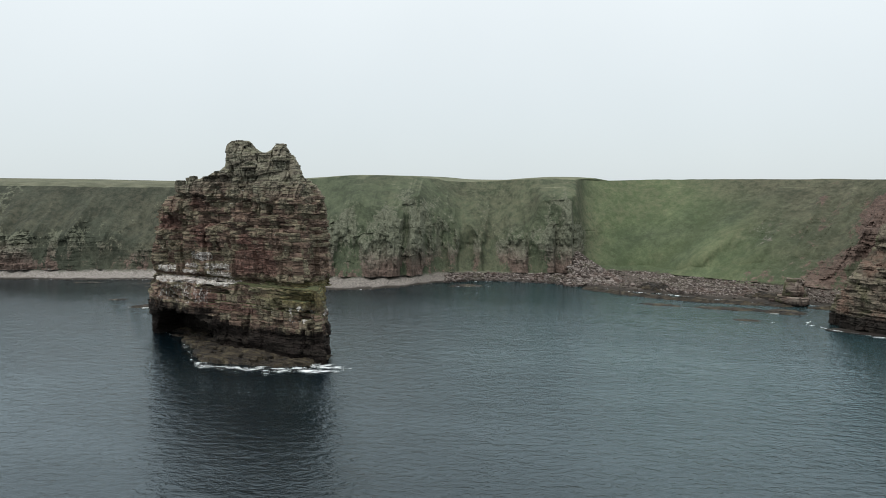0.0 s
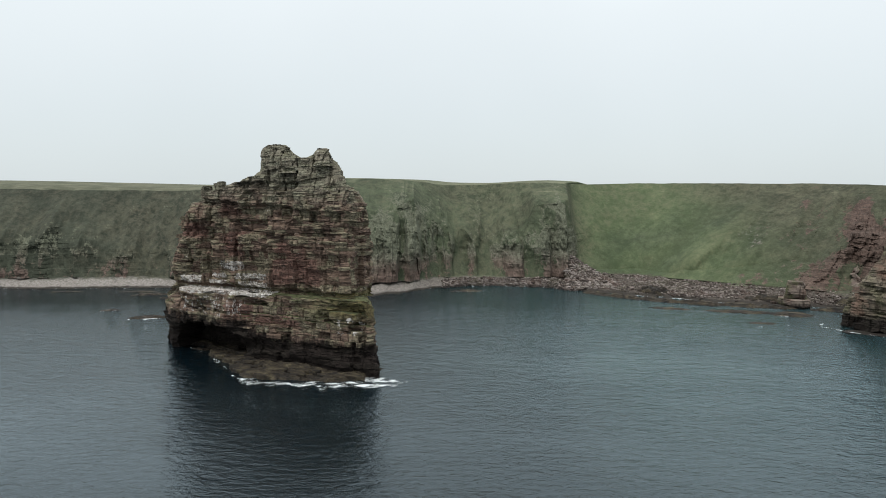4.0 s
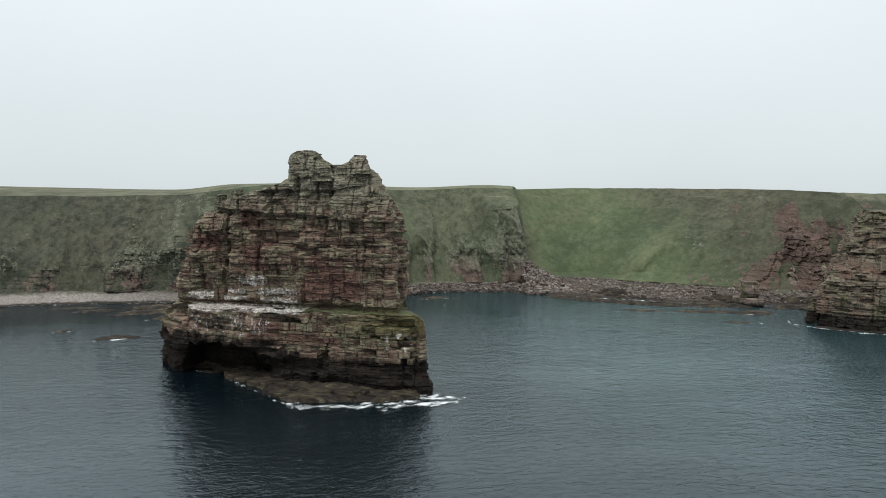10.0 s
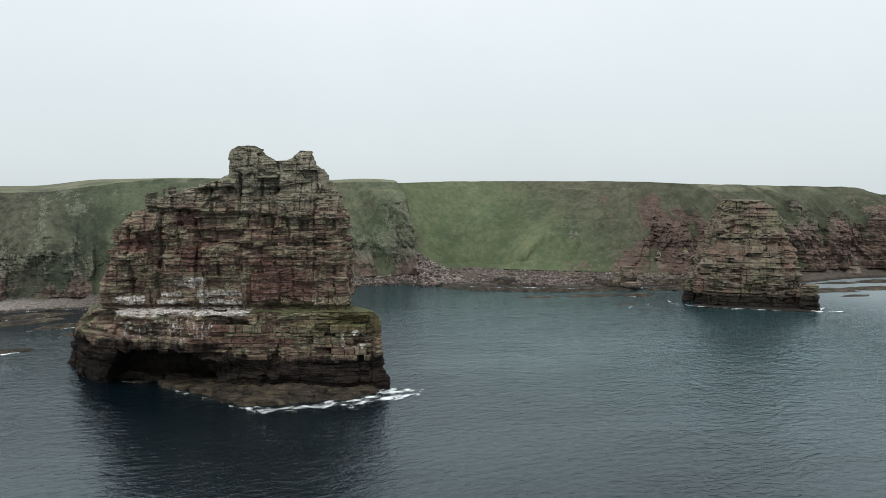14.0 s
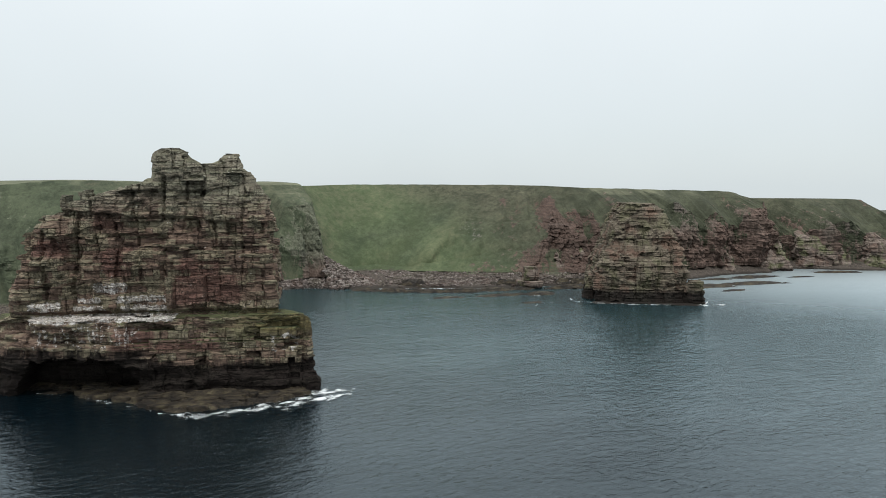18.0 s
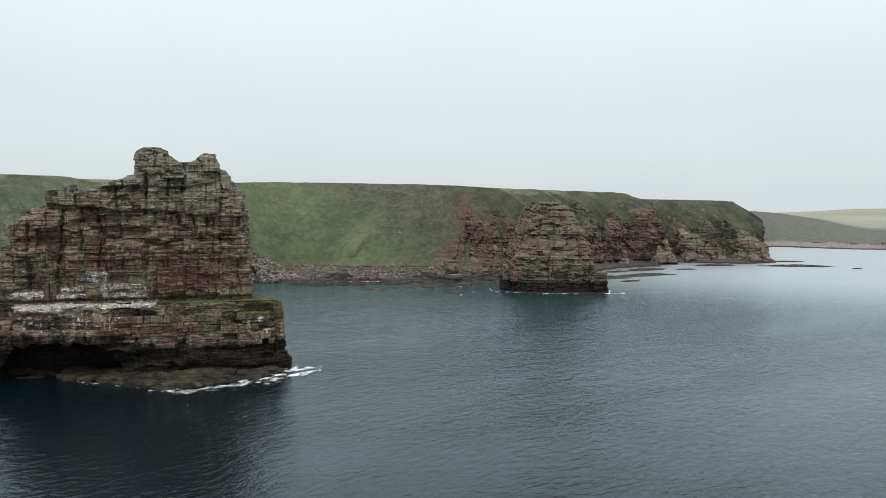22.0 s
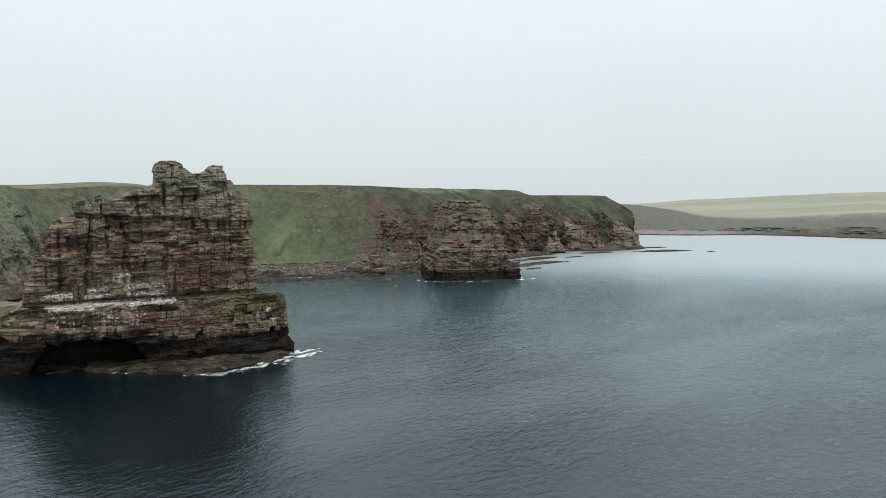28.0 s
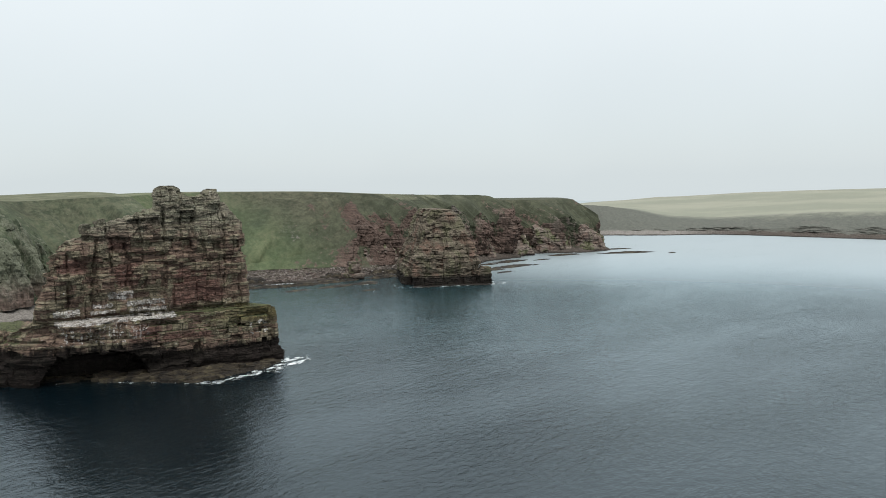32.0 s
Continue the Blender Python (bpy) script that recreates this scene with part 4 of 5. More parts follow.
rock_skin("summit", main_stack, M_STACK, np.arange(40.8, 44.25, 0.1), lambda z: table(z, [(40.8, 6.5), (42.4, 7.8), (43.2, 9.4), (44.3, 10.4)]), lambda z: table(z, [(40.8, 14.3), (42.4, 13.6), (43.2, 13.3), (44.3, 12.3)]),
          lambda u, z: 1.6 + 0.25 * (z - 41) + 0 * u, lambda z: 5.6 - 0.3 * (z - 41), lambda z: (0.8, 0.8), (60, 34, 24), HERE, AXES, 19, 0.9, [(9.0, 0.1, 40, 44, 0.7, 0.3), (11.6, 0.0, 41, 44.5, 0.5, 0.25)], 0.0, 0.25, 0.6, 30.0)


rock_skin("rear_shoulder", main_stack, M_STACK, np.arange(-1.0, 12.0, 0.16), lambda z: -9.5 + 0.12 * z, lambda z: 9.0, lambda u, z: -3.0 + 0.12 * z + 0.6 * max(0, z - 7.5) + 0 * u, lambda z: 11.0, lambda z: (3.0, 0.5), (120, 60, 16),
          (FU[0] * -37 + FV[0] * 14, FU[1] * -37 + FV[1] * 14), (0.68 * FU - 0.73 * FV, 0.73 * FU + 0.68 * FV), 23, 1.1, [(-3, 0.1, 0, 10, 1.0, 0.4), (4, 0.0, 0, 8, 1.2, 0.5)], 0.6)


def small_rock(name, parent, material, u, v, z, wide, deep, tall, seed, origin, axes, size=0.8):
    """A free-standing tooth, slab or ledge block of layered rock."""
    return rock_skin(name, parent, material, np.arange(z, z + tall, 0.1), lambda q: u - wide / 2 + 0.12 * (q - z), lambda q: u + wide / 2 - 0.12 * (q - z), lambda a, q: v - deep / 2 + 0 * a,
                     lambda q: v + deep / 2, lambda q: (0.15, 0.15), (max(8, int(wide / 0.12)), max(6, int(deep / 0.15)), 8), origin, axes, seed, size, (), 0.4, 0.05)


small_rock("rock_tooth", main_stack, M_STACK, -13.5, 1.9, 35.6, 1.5, 2.0, 2.2, 41, HERE, AXES)
small_rock("rock_tooth", main_stack, M_STACK, -16.4, 1.2, 34.6, 1.3, 2.0, 2.2, 42, HERE, AXES)
small_rock("rock_tooth", main_stack, M_STACK, 3.4, 2.2, 44.0, 1.3, 1.5, 0.8, 46, HERE, AXES, 0.6)
small_rock("rock_tooth", main_stack, M_STACK, 11.0, 3.6, 43.6, 1.0, 1.2, 0.9, 43, HERE, AXES, 0.6)
small_rock("rock_tooth", main_stack, M_STACK, 12.3, 3.8, 43.5, 0.9, 1.2, 0.85, 44, HERE, AXES, 0.6)

# loose rubble on the ramp below the summit
RUBBLE_RND = random.Random(12)
rubble_shapes = []
for _ in range(4):
    rb = bmesh.new()
    bmesh.ops.create_cube(rb, size=1.0)
    bmesh.ops.bevel(rb, geom=rb.edges[:], offset=0.14, segments=1, affect="EDGES")
    for vert in rb.verts:
        vert.co += Vector([RUBBLE_RND.uniform(-0.12, 0.12) for _ in range(3)])
    me = bpy.data.meshes.new("rubble_stone")
    rb.to_mesh(me)
    me.materials.append(M_STACK)
    me.attributes.new("tone", "FLOAT", "POINT").data.foreach_set("value", [RUBBLE_RND.random()] * len(me.vertices))
    rb.free()
    rubble_shapes.append(me)
for j in range(34):
    u0 = RUBBLE_RND.uniform(-13.5, -3.6)
    ob = new("rubble_stone", rubble_shapes[j % 4])
    ob.parent = main_stack
    ob.location = to_world(np.array(u0), np.array(RUBBLE_RND.uniform(1.6, 6.0)), np.array(np.interp(u0, [-14.4, -10.5, -7.5, -4.4, -2.2], [35.9, 37.3, 38.0, 39.0, 40.0])), HERE, AXES).tolist()
    ob.rotation_euler = [RUBBLE_RND.uniform(-0.5, 0.5), RUBBLE_RND.uniform(-0.5, 0.5), RUBBLE_RND.uniform(0, 6.3)]
    size = 0.35 + 0.6 * RUBBLE_RND.random() ** 2
    ob.scale = (size * 1.3, size, size * 0.7)

# squared blocks that stand out on the seaward end of the lower tier
BLOCK_RND = random.Random(77)


def squared_block(u0, u1, z0, z1, out):
    """One worn block, its face a little proud of the wall."""
    cols, rws = 5, 4
    V0 = float(lower_front(np.array([(u0 + u1) / 2]), (z0 + z1) / 2)[0])
    verts = []
    sag = BLOCK_RND.uniform(-0.03, 0.03)
    for r in range(rws):
        for c in range(cols):
            edge = (c in (0, cols - 1)) + (r in (0, rws - 1))
            a = u0 + (u1 - u0) * (0, 0.1, 0.5, 0.9, 1)[c]
            b = z0 + (z1 - z0) * (0, 0.12, 0.88, 1)[r] + sag * (a - u0)
            push = out - (0, 0.16, 0.34)[edge] * BLOCK_RND.uniform(0.6, 1.3) + BLOCK_RND.uniform(-0.06, 0.06)
            verts.append((a + BLOCK_RND.uniform(-0.05, 0.05), V0 - push, b + BLOCK_RND.uniform(-0.05, 0.05)))
    n = len(verts)
    ring_ = [c for c in range(cols)] + [r * cols + cols - 1 for r in range(1, rws)] + [(rws - 1) * cols + c for c in range(cols - 2, -1, -1)] + [r * cols for r in range(rws - 2, 0, -1)]
    verts += [(verts[k][0], V0 + 1.2, verts[k][2]) for k in ring_]
    faces = [(r * cols + c, r * cols + c + 1, (r + 1) * cols + c + 1, (r + 1) * cols + c) for r in range(rws - 1) for c in range(cols - 1)]
    faces += [(ring_[(k + 1) % len(ring_)], ring_[k], n + k, n + (k + 1) % len(ring_)) for k in range(len(ring_))]
    q = np.array(verts)
    ob = mesh_part("rock_block", to_world(q[:, 0], q[:, 1], q[:, 2], HERE, AXES).tolist(), faces, M_STACK, main_stack)
    at = ob.data.attributes.new("tone", "FLOAT", "POINT")
    at.data.foreach_set("value", [BLOCK_RND.random()] * len(verts))


zb = 5.6
while zb < 12.2:
    hb_ = BLOCK_RND.choice((0.6, 0.8, 1.1, 1.5)) * BLOCK_RND.uniform(0.9, 1.1)
    ub_ = -25.0 + BLOCK_RND.uniform(0, 2)
    shelf = BLOCK_RND.uniform(-0.12, 0.25)
    while ub_ < 23.2:
        wb_ = BLOCK_RND.choice((0.9, 1.3, 1.8, 2.4, 3.2)) * BLOCK_RND.uniform(0.85, 1.15)
        if BLOCK_RND.random() < (0.72 if ub_ > -5 else 0.5) and (ub_ > -4 or zb > 9.6):
            squared_block(ub_ + 0.03, min(ub_ + wb_, 24.2) - 0.03, zb + 0.03, zb + hb_ - 0.03, 0.18 + shelf * 0.7 + BLOCK_RND.uniform(-0.16, 0.16))
        ub_ += wb_
    zb += hb_

# rock buttresses at the foot of the cliffs: foot line from, to, height, share of the width left at the top
M_CLIFF = rock_material("cliff_sandstone", (0.044, 0.034, 0.029), (0.115, 0.088, 0.074), (0.205, 0.170, 0.143), 0.85, 4.2)
for k, (xa, ya, xb, yb, high_, keep) in enumerate((
        (176, 71, 192, 60, 15, 0.5), (192, 60, 204, 53, 20, 0.6), (216, 51, 230, 46, 18, 0.5), (245, 42, 252, 36, 23, 0.6), (263, 37, 280, 24, 22, 0.3), (291, 26, 309, 10, 20, 0.8), (312, 5, 325, -5, 16, 0.6), (326, -3, 340, 0, 13, 0.5))):
    along = Vector((xb - xa, yb - ya, 0))
    wide = along.length
    along.normalize()
    ins = Vector((-along.y, along.x, 0))
    ob = rock_skin("buttress", land, M_CLIFF, np.arange(-1.0, high_, 0.3), lambda z: -wide / 2 * (1 - (1 - keep) * np.clip(z / high_, 0, 1) ** 1.4), lambda z: wide / 2 * (1 - (1 - keep) * np.clip(z / high_, 0, 1) ** 1.4),
                   lambda u, z: np.minimum(0.5 + (0.16 + 0.012 * high_) * z + 0.012 * u * u + 2.2 * np.clip(z - high_ * (0.5 + 0.55 * fbm(u / 4.5, k * 7.0, 2.0)), 0, None), 18.0), lambda z: 20.0, lambda z: (1.0, 1.0), (int(wide / 0.28), 36, 8), ((xa + xb) / 2, (ya + yb) / 2), (along, ins), 80 + k, 1.25, [(-wide / 5, 0.03, 0, high_ * 0.9, 1.4, 0.6), (wide / 4, -0.04, 0, high_ * 0.8, 1.2, 0.5)], 0.4)

# second stack, nearer the head
TAN_AT, TAN_AXES = (158.0, 12.0), (Vector((0.70, -0.71, 0)), Vector((0.71, 0.70, 0)))
tan_stack = tagged(new("sea_stack"), "broad tan sandstone stack tapering upward, its foot dark and wet", "sea stack")
rock_skin("body", tan_stack, M_TAN, np.arange(-1, 32.2, 0.14), lambda z: table(z, [(0, -17.0), (8, -16.6), (11.5, -15.8), (15.5, -14.0), (18.5, -12.2), (25, -10.4), (30, -8), (32, -5.5)]),
          lambda z: table(z, [(0, 13.6), (6.5, 12.8), (13, 12.1), (17.8, 11.3), (22.5, 8.8), (25.5, 7.8), (30.4, 5.4), (32, 3.6)]),
          lambda u, z: -3.2 + 0.08 * z + 0.50 * max(0, z - 10.5) + 0.006 * u * u, lambda z: 30.0, lambda z: (-1.5, 3.0), (280, 110, 20), TAN_AT, TAN_AXES, 31, 0.85,
          [(-12, 0.1, 3, 16, 0.8, 0.5), (-4, 0.05, 1, 20, 0.8, 0.4), (3.5, 0.0, 4, 14, 0.9, 0.5), (11.6, -0.03, 0, 10, 2.2, 0.5), (7.4, 0.05, 9, 26, 1.4, 0.5), (-8, 0.15, 12, 27, 1.3, 0.5)], 0.4, 0.25, 1.0)
small_rock("foot_block", tan_stack, M_TAN, 14.7, -1.5, -0.6, 5.6, 6.0, 8.0, 51, TAN_AT, TAN_AXES, 1.0)
small_rock("foot_block", tan_stack, M_TAN, -17.6, 11.0, -0.6, 5.0, 15.0, 8.6, 53, TAN_AT, TAN_AXES, 1.0)
small_rock("foot_shelf", tan_stack, M_TAN, -1.0, -3.9, -0.8, 35.0, 5.0, 1.1, 52, TAN_AT, TAN_AXES, 0.9)

# a small upright rock among the boulders of the bay
PILLAR_AT, PILLAR_AXES = (152.0, 62.0), (Vector((0.87, -0.5, 0)), Vector((0.5, 0.87, 0)))
bay_rock = tagged(new("rock_pillar"), "small dark upright rock among boulders at the water's edge", "rock")
small_rock("pillar", bay_rock, M_CLIFF, 0, 0, -0.6, 9.0, 7.0, 3.2, 61, PILLAR_AT, PILLAR_AXES, 1.1)
small_rock("pillar_top", bay_rock, M_CLIFF, 0.6, 0.4, 2.2, 6.0, 5.0, 5.8, 62, PILLAR_AT, PILLAR_AXES, 1.1)

# wave-cut platform round the main stack: a base and the slabs that lie on it
LIP_U = [-34, -27, -16, -8, -1, 4, 8, 13, 19, 23, 26.3]
LIP_V = [7, 4, 0.2, -4.2, -9.4, -11.4, -11.6, -10.0, -7.6, -4.5, 0.5]
platform = tagged(new("rock_platform"), "low brown weed-covered rock shelf at the stack's foot", "rock shelf")
pv = np.zeros((44, 220, 3))
uu = np.linspace(-34, 26.3, 220)
lip = np.interp(uu, LIP_U, LIP_V) + 0.9 * fbm(uu / 3, 1.0, 0) + 0.6 * fbm(uu / 1.0, 4.0, 0, 3)
for i, k in enumerate(np.linspace(0, 1, 44)):
    inner = np.interp(uu, [-34, -16, 16, 25], [4.0, 9.0, 9.0, 2.0])
    vv = lip + inner - (inner + 1.5) * k
    zz = 1.15 - 0.5 * np.clip((-3 - uu) / 6, 0, 1) - 1.0 * k ** 1.1 - 1.6 * np.clip(k - 0.86, 0, 1) / 0.14
    slab = np.floor(4 * (0.5 + fbm(uu / 5, vv / 1.6, 2.0))) * 0.22
    zz = zz + 0.5 * fbm(uu / 3, vv / 2, 4.0) + slab - 0.45 + 0.14 * fbm(uu / 0.7, vv / 0.5, 6.0, 2)
    pv[i, :, 0], pv[i, :, 1], pv[i, :, 2] = FU[0] * uu + FV[0] * vv, FU[1] * uu + FV[1] * vv, zz
grid_mesh("shelf_base", pv[:, ::-1], M_REEF, False).parent = platform
SLAB_RND = random.Random(5)
for j in range(70):
    u0 = SLAB_RND.uniform(-18, 24.5)
    v0 = np.interp(u0, LIP_U, LIP_V) + SLAB_RND.uniform(0.2, 5.5) * (1 if u0 < 17 else 0.4)
    long_, wide_, n = SLAB_RND.uniform(0.9, 2.6), SLAB_RND.uniform(0.5, 1.2), SLAB_RND.randint(7, 10)
    z0, thick_ = 0.25 + 0.12 * (v0 - np.interp(u0, LIP_U, LIP_V)), SLAB_RND.uniform(0.25, 0.55)
    tilt = SLAB_RND.uniform(-0.05, 0.05)
    rim_ = []
    for q in range(n):
        ang, rr = q / n * 6.283 + SLAB_RND.uniform(-0.25, 0.25), SLAB_RND.uniform(0.75, 1.15)
        rim_.append((long_ * rr * math.cos(ang), wide_ * rr * math.sin(ang)))
    layers = [(1.08, -0.6), (1.04, 0.75 * thick_), (0.93, thick_)]
    verts = [(u0 + a * g, v0 + b * g, z0 + h + tilt * a) for g, h in layers for a, b in rim_]
    faces = [(r * n + q, r * n + (q + 1) % n, (r + 1) * n + (q + 1) % n, (r + 1) * n + q) for r in range(2) for q in range(n)] + [tuple(range(2 * n, 3 * n))]
    w = np.array(verts)
    mesh_part("slab", to_world(w[:, 0], w[:, 1], w[:, 2], HERE, AXES).tolist(), faces, M_REEF, platform)


def reef(x, y, length, width, turn, height, seed, label):
    """A low tilted slab of layered rock that breaks the surface."""
    n, m = 34, 16
    a, b = np.meshgrid(np.linspace(-1, 1, n), np.linspace(-1, 1, m))
    r = np.sqrt(a**2 + b**2) * (1 + 0.5 * fbm(a * 2.5 + seed, b * 2.5, seed * 1.7))
    up = np.clip(1 - r**2, -0.6, 1)
    zz = height * (np.floor(up * 4) / 4 * 0.6 + up * 0.4) + 0.3 * height * fbm(a * 6, b * 6, seed) - 0.25
    px, py = a * length / 2, b * width / 2
    c, s_ = math.cos(turn), math.sin(turn)
    Q = np.stack([x + c * px - s_ * py, y + s_ * px + c * py, zz], -1)
    return tagged(grid_mesh("skerry", Q, M_REEF, False), label, "rock", "low rocks in the bay")


COVE_ROCKS = (
        (-42, 57, 13, 5, 0.1, 1.1), (-40, 97, 24, 8, 0.1, 1.3), (55, 104, 14, 4, 0.1, 0.9), (-37, 107, 22, 7, 0.0, 1.3), (-29, 85, 18, 6, 0.1, 1.2), (-25, 72, 14, 4, 0.2, 0.9), (-55, 104, 15, 5, 0.1, 1.0), (-18, 94, 16, 6, 0.3, 1.1), (-57, 71, 8, 3, 0.1, 0.6),
        (-62, 112, 18, 5, 0.0, 0.6), (-88, 114, 14, 4, 0.1, 0.6))
BOWL_LEDGES = ((119, 92, 18, 9, -0.9, 3.4), (149, 70, 16, 8, -0.5, 3.0), (172, 58, 20, 9, -0.5, 3.2), (99, 93, 15, 5, -1.0, 1.4), (106, 84.5, 17, 6, -0.9, 1.5), (115, 76, 20, 6, -0.75, 1.5), (125, 68.5, 20, 6, -0.6, 1.6), (136, 63.5, 17, 6, -0.45, 1.5), (145, 59.5, 13, 5, -0.45, 1.4), (163, 51, 20, 7, -0.45, 1.6), (177, 45, 18, 6, -0.4, 1.6))
HEAD_ROCKS = (
        (112, 60, 16, 4, -0.4, 0.7), (131, 52, 26, 5, -0.4, 0.9), (127, 34, 10, 4, -0.3, 0.6), (143, 46, 14, 7, -0.4, 1.2), (205, 20, 30, 10, -0.35, 1.3), (226, 14, 34, 9, -0.45, 1.2),
        (204, 8, 14, 5, -0.3, 0.7), (246, 24, 26, 8, -0.4, 1.1), (228, 30, 20, 6, -0.4, 0.8), (262, 12, 16, 4, -0.5, 0.7), (290, 10, 26, 6, -0.7, 1.0), (318, -20, 46, 7, -0.8, 1.3), (338, -8, 24, 5, -0.7, 0.9), (329, -44, 7, 3, -0.7, 0.8))
for k, (x, y, l, w, turn, h) in enumerate(COVE_ROCKS + BOWL_LEDGES + HEAD_ROCKS):
    reef(x, y, l, w, turn, h, k + 1, "low dark slab of rock awash in the sea")

# ---- boulders of the beach ----
ICO = bmesh.new()
bmesh.ops.create_icosphere(ICO, subdivisions=1, radius=1.0)
ico_v = np.array([v.co[:] for v in ICO.verts])
ico_f = [tuple(v.index for v in f.verts) for f in ICO.faces]
ICO.free()


def boulder_shape(rs):
    """A blunt angular stone of radius about one."""
    v = ico_v.copy()
    for _ in range(5):
        d = rs.randn(3)
        d /= np.linalg.norm(d)
        far = v @ d - rs.uniform(0.45, 0.8)
        v = v - np.clip(far, 0, None)[:, None] * d
    return v * rs.uniform(0.7, 1.2, 3) * (1 + 0.08 * rs.randn(len(v), 1))


M_STONE = rock_material("beach_stone", (0.028, 0.022, 0.020), (0.080, 0.064, 0.055), (0.27, 0.238, 0.22), 0.15, 3.4, 0.2)
rs = np.random.RandomState(21)
lo_i, hi_i = np.searchsorted(close, seg[9]), np.searchsorted(close, seg[18])


def beach_point(i, k):
    """A place on the beach: station i, share k from the shore to the cliff foot."""
    w = shore[i] + (foot[i] - shore[i]) * k
    zs = np.interp(k, [0, 0.2, 0.45, 0.72, 1.0], [GROUND[r, i, 2] for r in (1, 2, 3, 4, 5)])
    return w[0], w[1], zs


bowl = np.searchsorted(close, seg[12])
hub = np.searchsorted(close, seg[14])
kinds = [boulder_shape(rs) for _ in range(24)]
N_B = 24000
# stones lie in two banks below the bowl, thinly between them
cols = np.arange(lo_i, hi_i)
bank = np.interp(at_idx[cols], [12.6, 12.8, 13.6, 13.8, 14.1, 14.3, 15.5, 15.9], [1.0, 1.0, 1.0, 0.12, 0.12, 1.0, 1.0, 0.30])
odds = (0.6 / len(cols) + 0.4 * np.exp(-(((cols - hub) / 110.0) ** 2) / 2) / 275.0) * bank
picks = rs.choice(cols, N_B, p=odds / odds.sum())
all_v = np.zeros((N_B, len(ico_v), 3))
for j in range(N_B):
    i = picks[j]
    x, y, zs = beach_point(i, rs.uniform(0.22 if i > bowl else -0.02, 1.0))
    size = 0.13 + 0.55 * rs.rand() ** 5
    c, s_ = math.cos(j * 2.4), math.sin(j * 2.4)
    turned = kinds[j % 24] @ np.array([[c, s_, 0], [-s_, c, 0], [0, 0, 0.8]])
    all_v[j] = turned * size + (x + rs.normal(0, 0.6), y + rs.normal(0, 0.6), zs + 0.15 * size)
bv = all_v.reshape(-1, 3).tolist()
bf = (np.array(ico_f)[None] + (np.arange(N_B) * len(ico_v))[:, None, None]).reshape(-1, 3).tolist()
heap = tagged(mesh_part("boulder_beach", bv, bf, M_STONE), "brown and grey boulders heaped below the cliffs", "boulders", kind="stuff")
at = heap.data.attributes.new("tone", "FLOAT", "POINT")
at.data.foreach_set("value", np.repeat(rs.rand(N_B), len(ico_v)))
# a fan of scree below the cliff's edge where the bowl begins
N_S = 2600
apex, down = np.array([97.5, 127.0]), np.array([0.10, -0.995])
fan_v = np.zeros((N_S, len(ico_v), 3))
for j in range(N_S):
    r, ang = 25.0 * math.sqrt(rs.rand()), rs.uniform(-0.4, 0.8)
    x, y = apex + r * np.array([down[0] * math.cos(ang) - down[1] * math.sin(ang), down[0] * math.sin(ang) + down[1] * math.cos(ang)])
    size = 0.30 + 0.75 * rs.rand() ** 4 * (0.5 + r / 25.0)
    c, s_ = math.cos(j * 2.4), math.sin(j * 2.4)
    turned = kinds[j % 24] @ np.array([[c, s_, 0], [-s_, c, 0], [0, 0, 0.8]])
    fan_v[j] = turned * size + (x, y, 0.5 + 12.0 * (1 - r / 25.0) ** 1.15 - 2.2 * ang * ang + rs.normal(0, 0.15))
fan_f = (np.array(ico_f)[None] + (np.arange(N_S) * len(ico_v))[:, None, None]).reshape(-1, 3).tolist()
scree = tagged(mesh_part("scree", fan_v.reshape(-1, 3).tolist(), fan_f, M_STONE), "fan of grey-brown scree below the cliff edge", "scree", kind="stuff")
at = scree.data.attributes.new("tone", "FLOAT", "POINT")
at.data.foreach_set("value", np.repeat(rs.rand(N_S), len(ico_v)))
shapes = []
for k in range(6):
    me = bpy.data.meshes.new("boulder")
    me.from_pydata(boulder_shape(rs).tolist(), [], ico_f)
    me.materials.append(M_STONE)
    me.attributes.new("tone", "FLOAT", "POINT").data.foreach_set("value", [0.05 + 0.17 * k] * len(ico_v))
    shapes.append(me)
for k in range(240):
    i = rs.randint(lo_i, hi_i)
    x, y, zs = beach_point(i, rs.uniform(0.1, 0.95))
    size = 0.5 + 0.9 * rs.rand() ** 3
    ob = tagged(new("boulder", shapes[k % 6]), "large angular fallen boulder on the stony beach", "boulder", "large boulders on the beach")
    ob.location, ob.scale = (x, y, zs + 0.25 * size), (size, size, size * 0.8)
    ob.rotation_euler = (rs.uniform(-0.3, 0.3), rs.uniform(-0.3, 0.3), rs.uniform(0, 6.3))


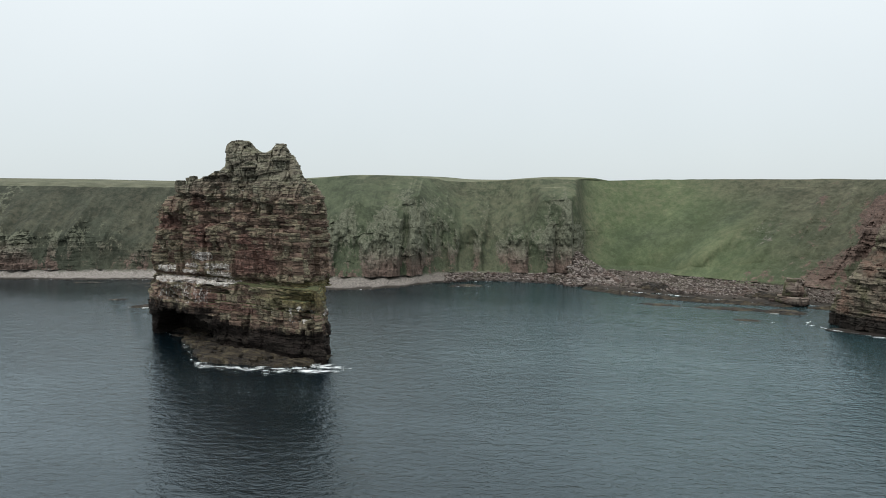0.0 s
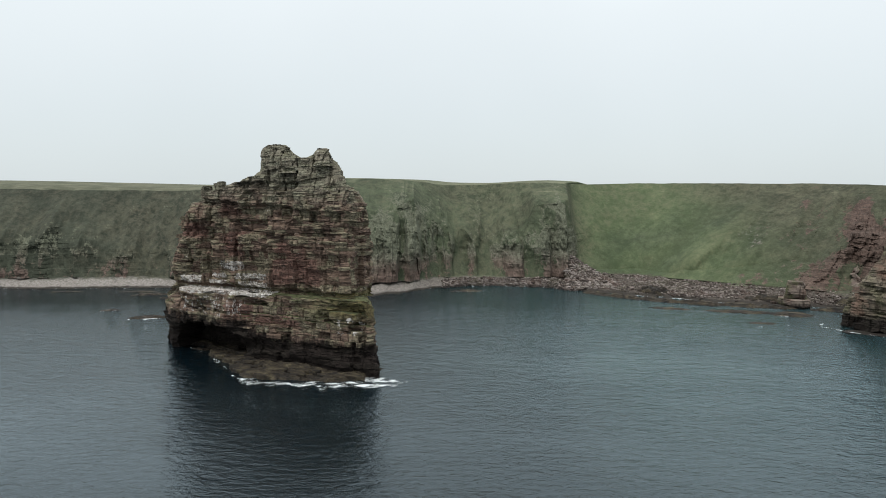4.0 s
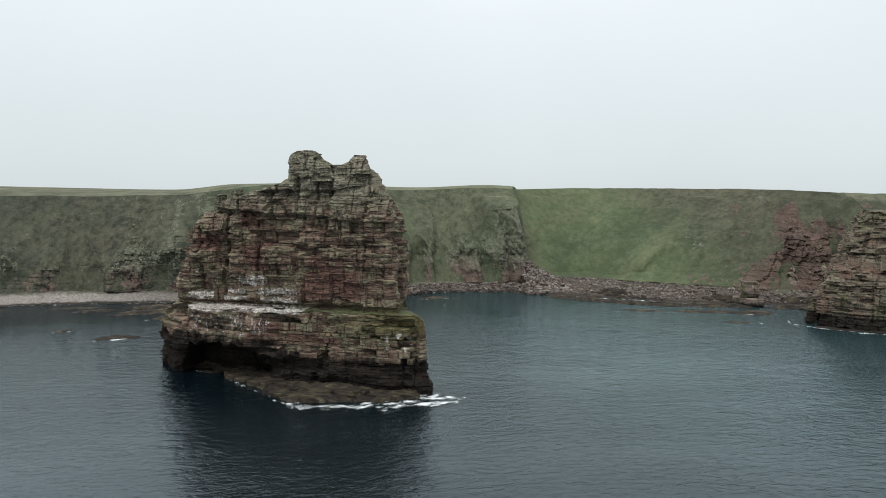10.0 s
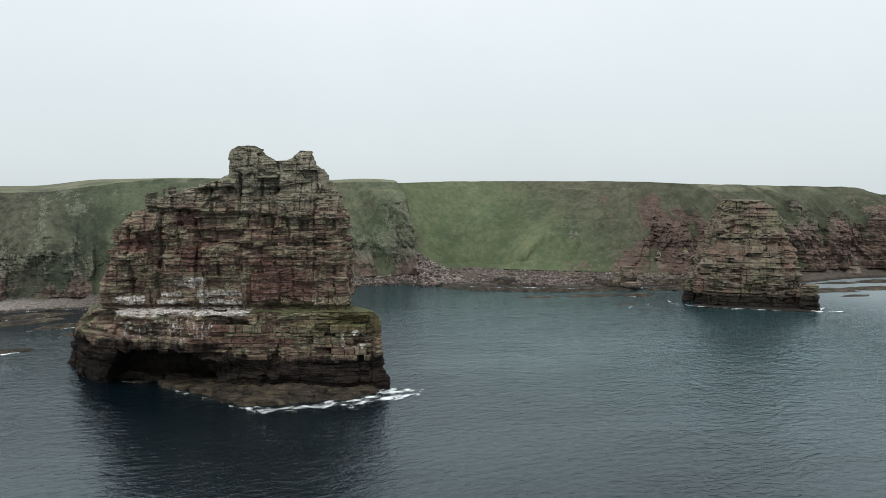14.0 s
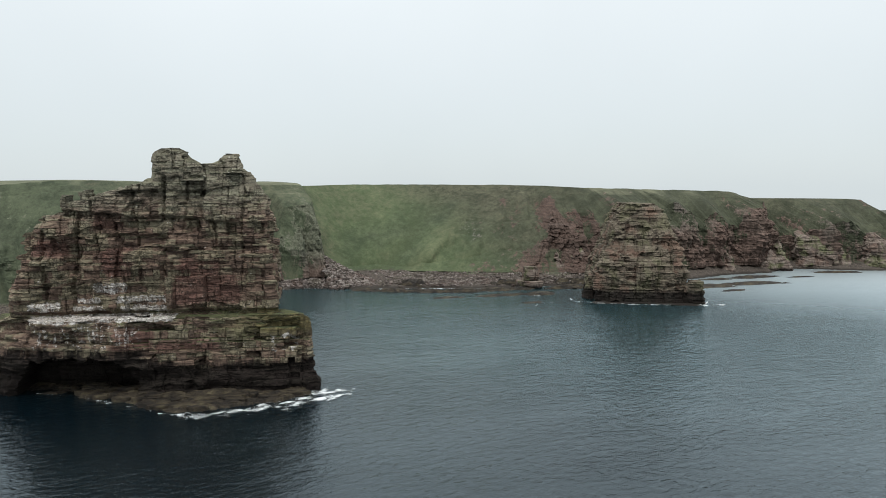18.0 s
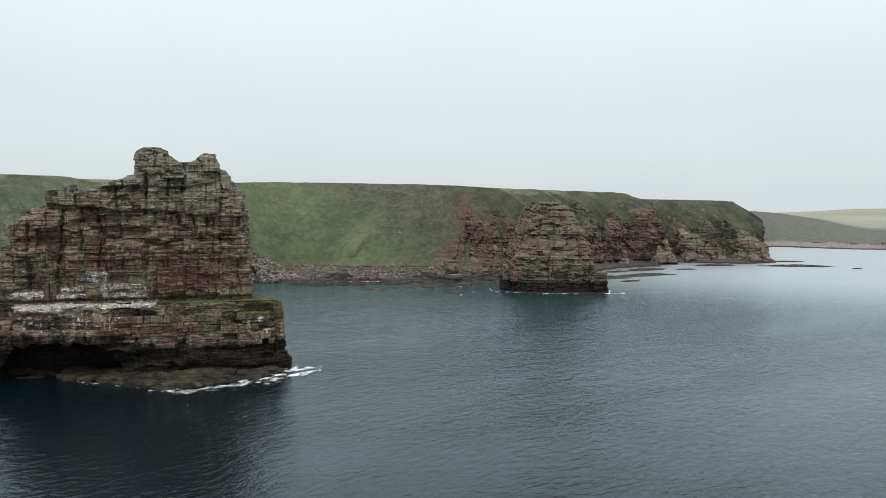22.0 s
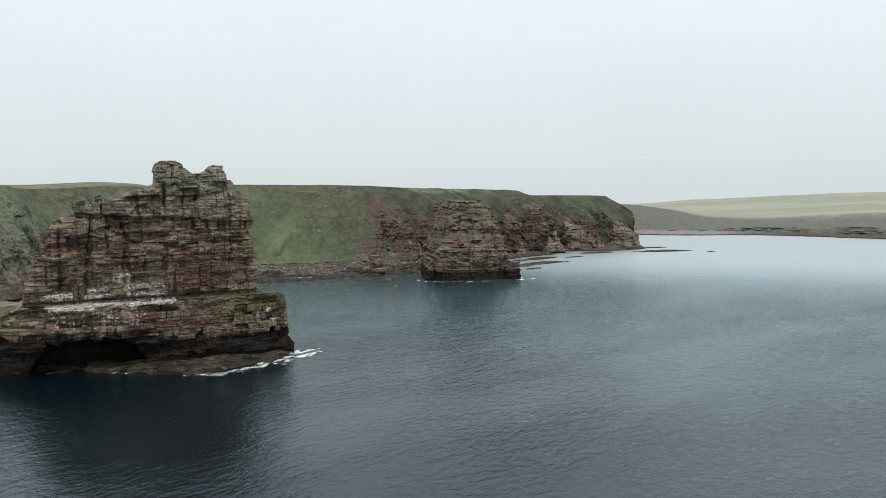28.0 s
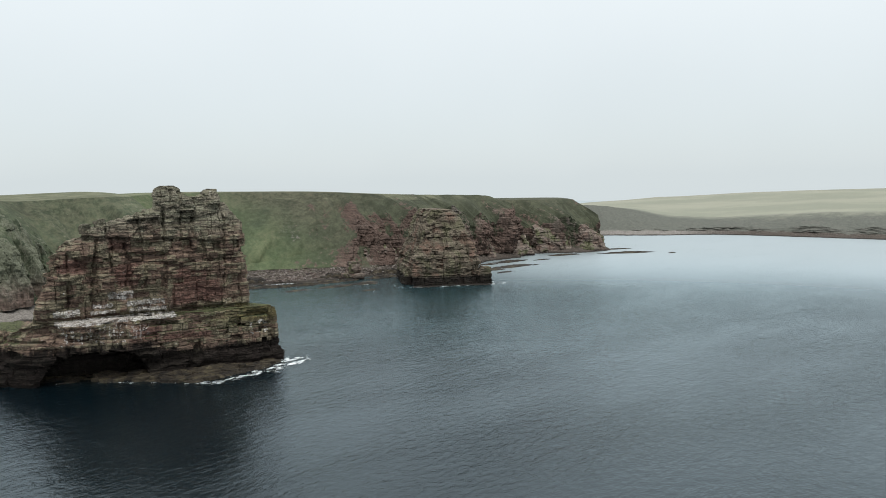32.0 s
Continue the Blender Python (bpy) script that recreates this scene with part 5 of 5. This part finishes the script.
# ---- white water ----
def foam(points, width, seed, thick=1.0):
    """A ribbon of broken white water along a line on the sea."""
    pts = np.array(points, float)
    t = np.r_[0, np.cumsum(np.hypot(*np.diff(pts, axis=0).T))]
    q = np.linspace(0, t[-1], max(8, int(t[-1] / 0.5)))
    line = np.c_[np.interp(q, t, pts[:, 0]), np.interp(q, t, pts[:, 1])]
    d = np.gradient(line, axis=0)
    d /= np.linalg.norm(d, axis=1)[:, None] + 1e-9
    nn = np.c_[-d[:, 1], d[:, 0]]
    m = 9
    Q, th = np.zeros((m, len(q), 3)), np.zeros((m, len(q)))
    wide = width * (0.75 + 0.8 * fbm(q / 3, seed, 0.0)) * np.sin(np.pi * np.clip(np.linspace(0.02, 0.98, len(q)), 0, 1)) ** 0.5
    for r, k in enumerate(np.linspace(-1, 1, m)):
        Q[r, :, :2] = line + nn * (k * wide / 2)[:, None]
        Q[r, :, 2] = 0.05 + 0.12 * (1 - k * k) + 0.04 * fbm(q, k * 3, seed)
        th[r] = thick * (1 - k * k) - 0.6 * (1 - thick) - 0.25 * abs(k) + 0.9 * fbm(q / 2.2, seed + 5, 1.0 + k)
    ob = tagged(grid_mesh("foam", Q[:, ::-1], M_FOAM), "white foam where waves break against rock", "sea foam", kind="stuff")
    at = ob.data.attributes.new("thick", "FLOAT", "POINT")
    at.data.foreach_set("value", th[:, ::-1].ravel())
    return ob


def uv_line(*pts):
    return [(FU[0] * a + FV[0] * b, FU[1] * a + FV[1] * b) for a, b in pts]


foam(uv_line((-27, 3.6), (-22, 1.6), (-17, -0.4), (-11, -3.8)), 1.6, 1, 0.40)
foam(uv_line((-14, -2.2), (-11, -3.9), (-8.5, -5.4)), 2.2, 21, 0.85)
foam(uv_line((-5.5, -7.6), (-3, -9.2), (-0.5, -10.8)), 2.6, 2, 0.85)
foam(uv_line((1, -12.4), (5, -13.8), (9, -14.4), (13, -13.6)), 6.5, 3, 0.80)
foam(uv_line((10, -13.8), (15, -12.8), (20, -10.6), (24, -7.4), (27, -3.6), (29, 0.0)), 8.0, 4, 0.85)
foam(uv_line((15, -12.6), (21, -10.4), (27, -7.4), (33.5, -4.6)), 11.0, 5, 0.88)
foam(uv_line((24, -4.4), (28, -3.0), (34, -1.8)), 7.5, 22, 0.95)
foam(uv_line((8, -16.0), (16, -16.4), (24, -13.0)), 7.0, 25, 0.45)


def tan_line(*pts):
    return [(TAN_AT[0] + TAN_AXES[0].x * a + TAN_AXES[1].x * b, TAN_AT[1] + TAN_AXES[0].y * a + TAN_AXES[1].y * b) for a, b in pts]


foam(tan_line((-25, 4), (-24, -2), (-15, -6.0), (-5, -6.8), (5, -6.6), (13, -7.0), (18, -4), (20, 2)), 3.6, 6, 0.95)
foam(tan_line((13, -7.4), (18, -6.5), (24, -5.0)), 5.0, 7, 0.90)
foam([(-50, 55), (-45, 53.5), (-38, 55)], 1.8, 8, 0.8)
foam([(122, 28), (127, 31), (133, 30)], 2.2, 9, 0.7)
foam([(50, 101.5), (57, 101), (65, 101)], 2.0, 10, 0.8)
foam([(100, 62), (112, 57), (124, 50), (136, 46)], 1.2, 12, 0.45)
foam([(135, 47), (142, 42), (150, 42)], 1.3, 13, 0.6)
foam([(196, 7), (205, 4), (212, 5)], 3.0, 14, 0.75)
foam([(212, 14), (226, 7), (238, 5), (243, 6)], 1.8, 15, 0.7)
foam([(262, 28), (276, 24), (290, 12), (302, 4)], 1.6, 16, 0.5)
foam([(296, -4), (306, -14), (320, -28), (328, -36)], 2.0, 17, 0.7)
foam([(350, -36), (354, -40), (357, -42)], 2.0, 19, 0.7)


def surf(begin, end, width, seed, thick):
    """White water along the beach between two coast stations, just off the waterline."""
    pts = []
    for i in range(np.searchsorted(close, np.interp(begin, range(len(seg)), seg)), np.searchsorted(close, np.interp(end, range(len(seg)), seg)), 7):
        edge = GROUND[:4, i]
        k = np.interp(0.0, edge[:, 2], np.arange(4))
        pts.append([np.interp(k, np.arange(4), edge[:, c]) - inward[i, c] * width * 0.3 for c in (0, 1)])
    pts = np.array(pts)
    even = np.stack([np.convolve(np.pad(pts[:, c], 2, "edge"), np.ones(5) / 5, "valid") for c in (0, 1)], 1)
    foam(even, width, seed, thick)


surf(3.0, 6.6, 2.0, 18, 0.75)
surf(6.6, 9.0, 2.2, 20, 0.60)
surf(9.0, 12.4, 2.2, 26, 0.70)
surf(12.4, 16.5, 3.0, 11, 0.85)
surf(16.5, 19.0, 2.4, 27, 0.70)
surf(21.0, 24.6, 2.6, 28, 0.70)
for k, (x, y, half) in enumerate(((-47, 94, 5), (-38, 103, 7), (-32, 81.5, 6), (-27, 69.5, 5), (-58, 69, 3), (-22, 90, 5))):
    foam([(x - half, y + 0.5), (x, y - 0.6), (x + half, y + 0.3)], 1.6, 40 + k, 0.75)
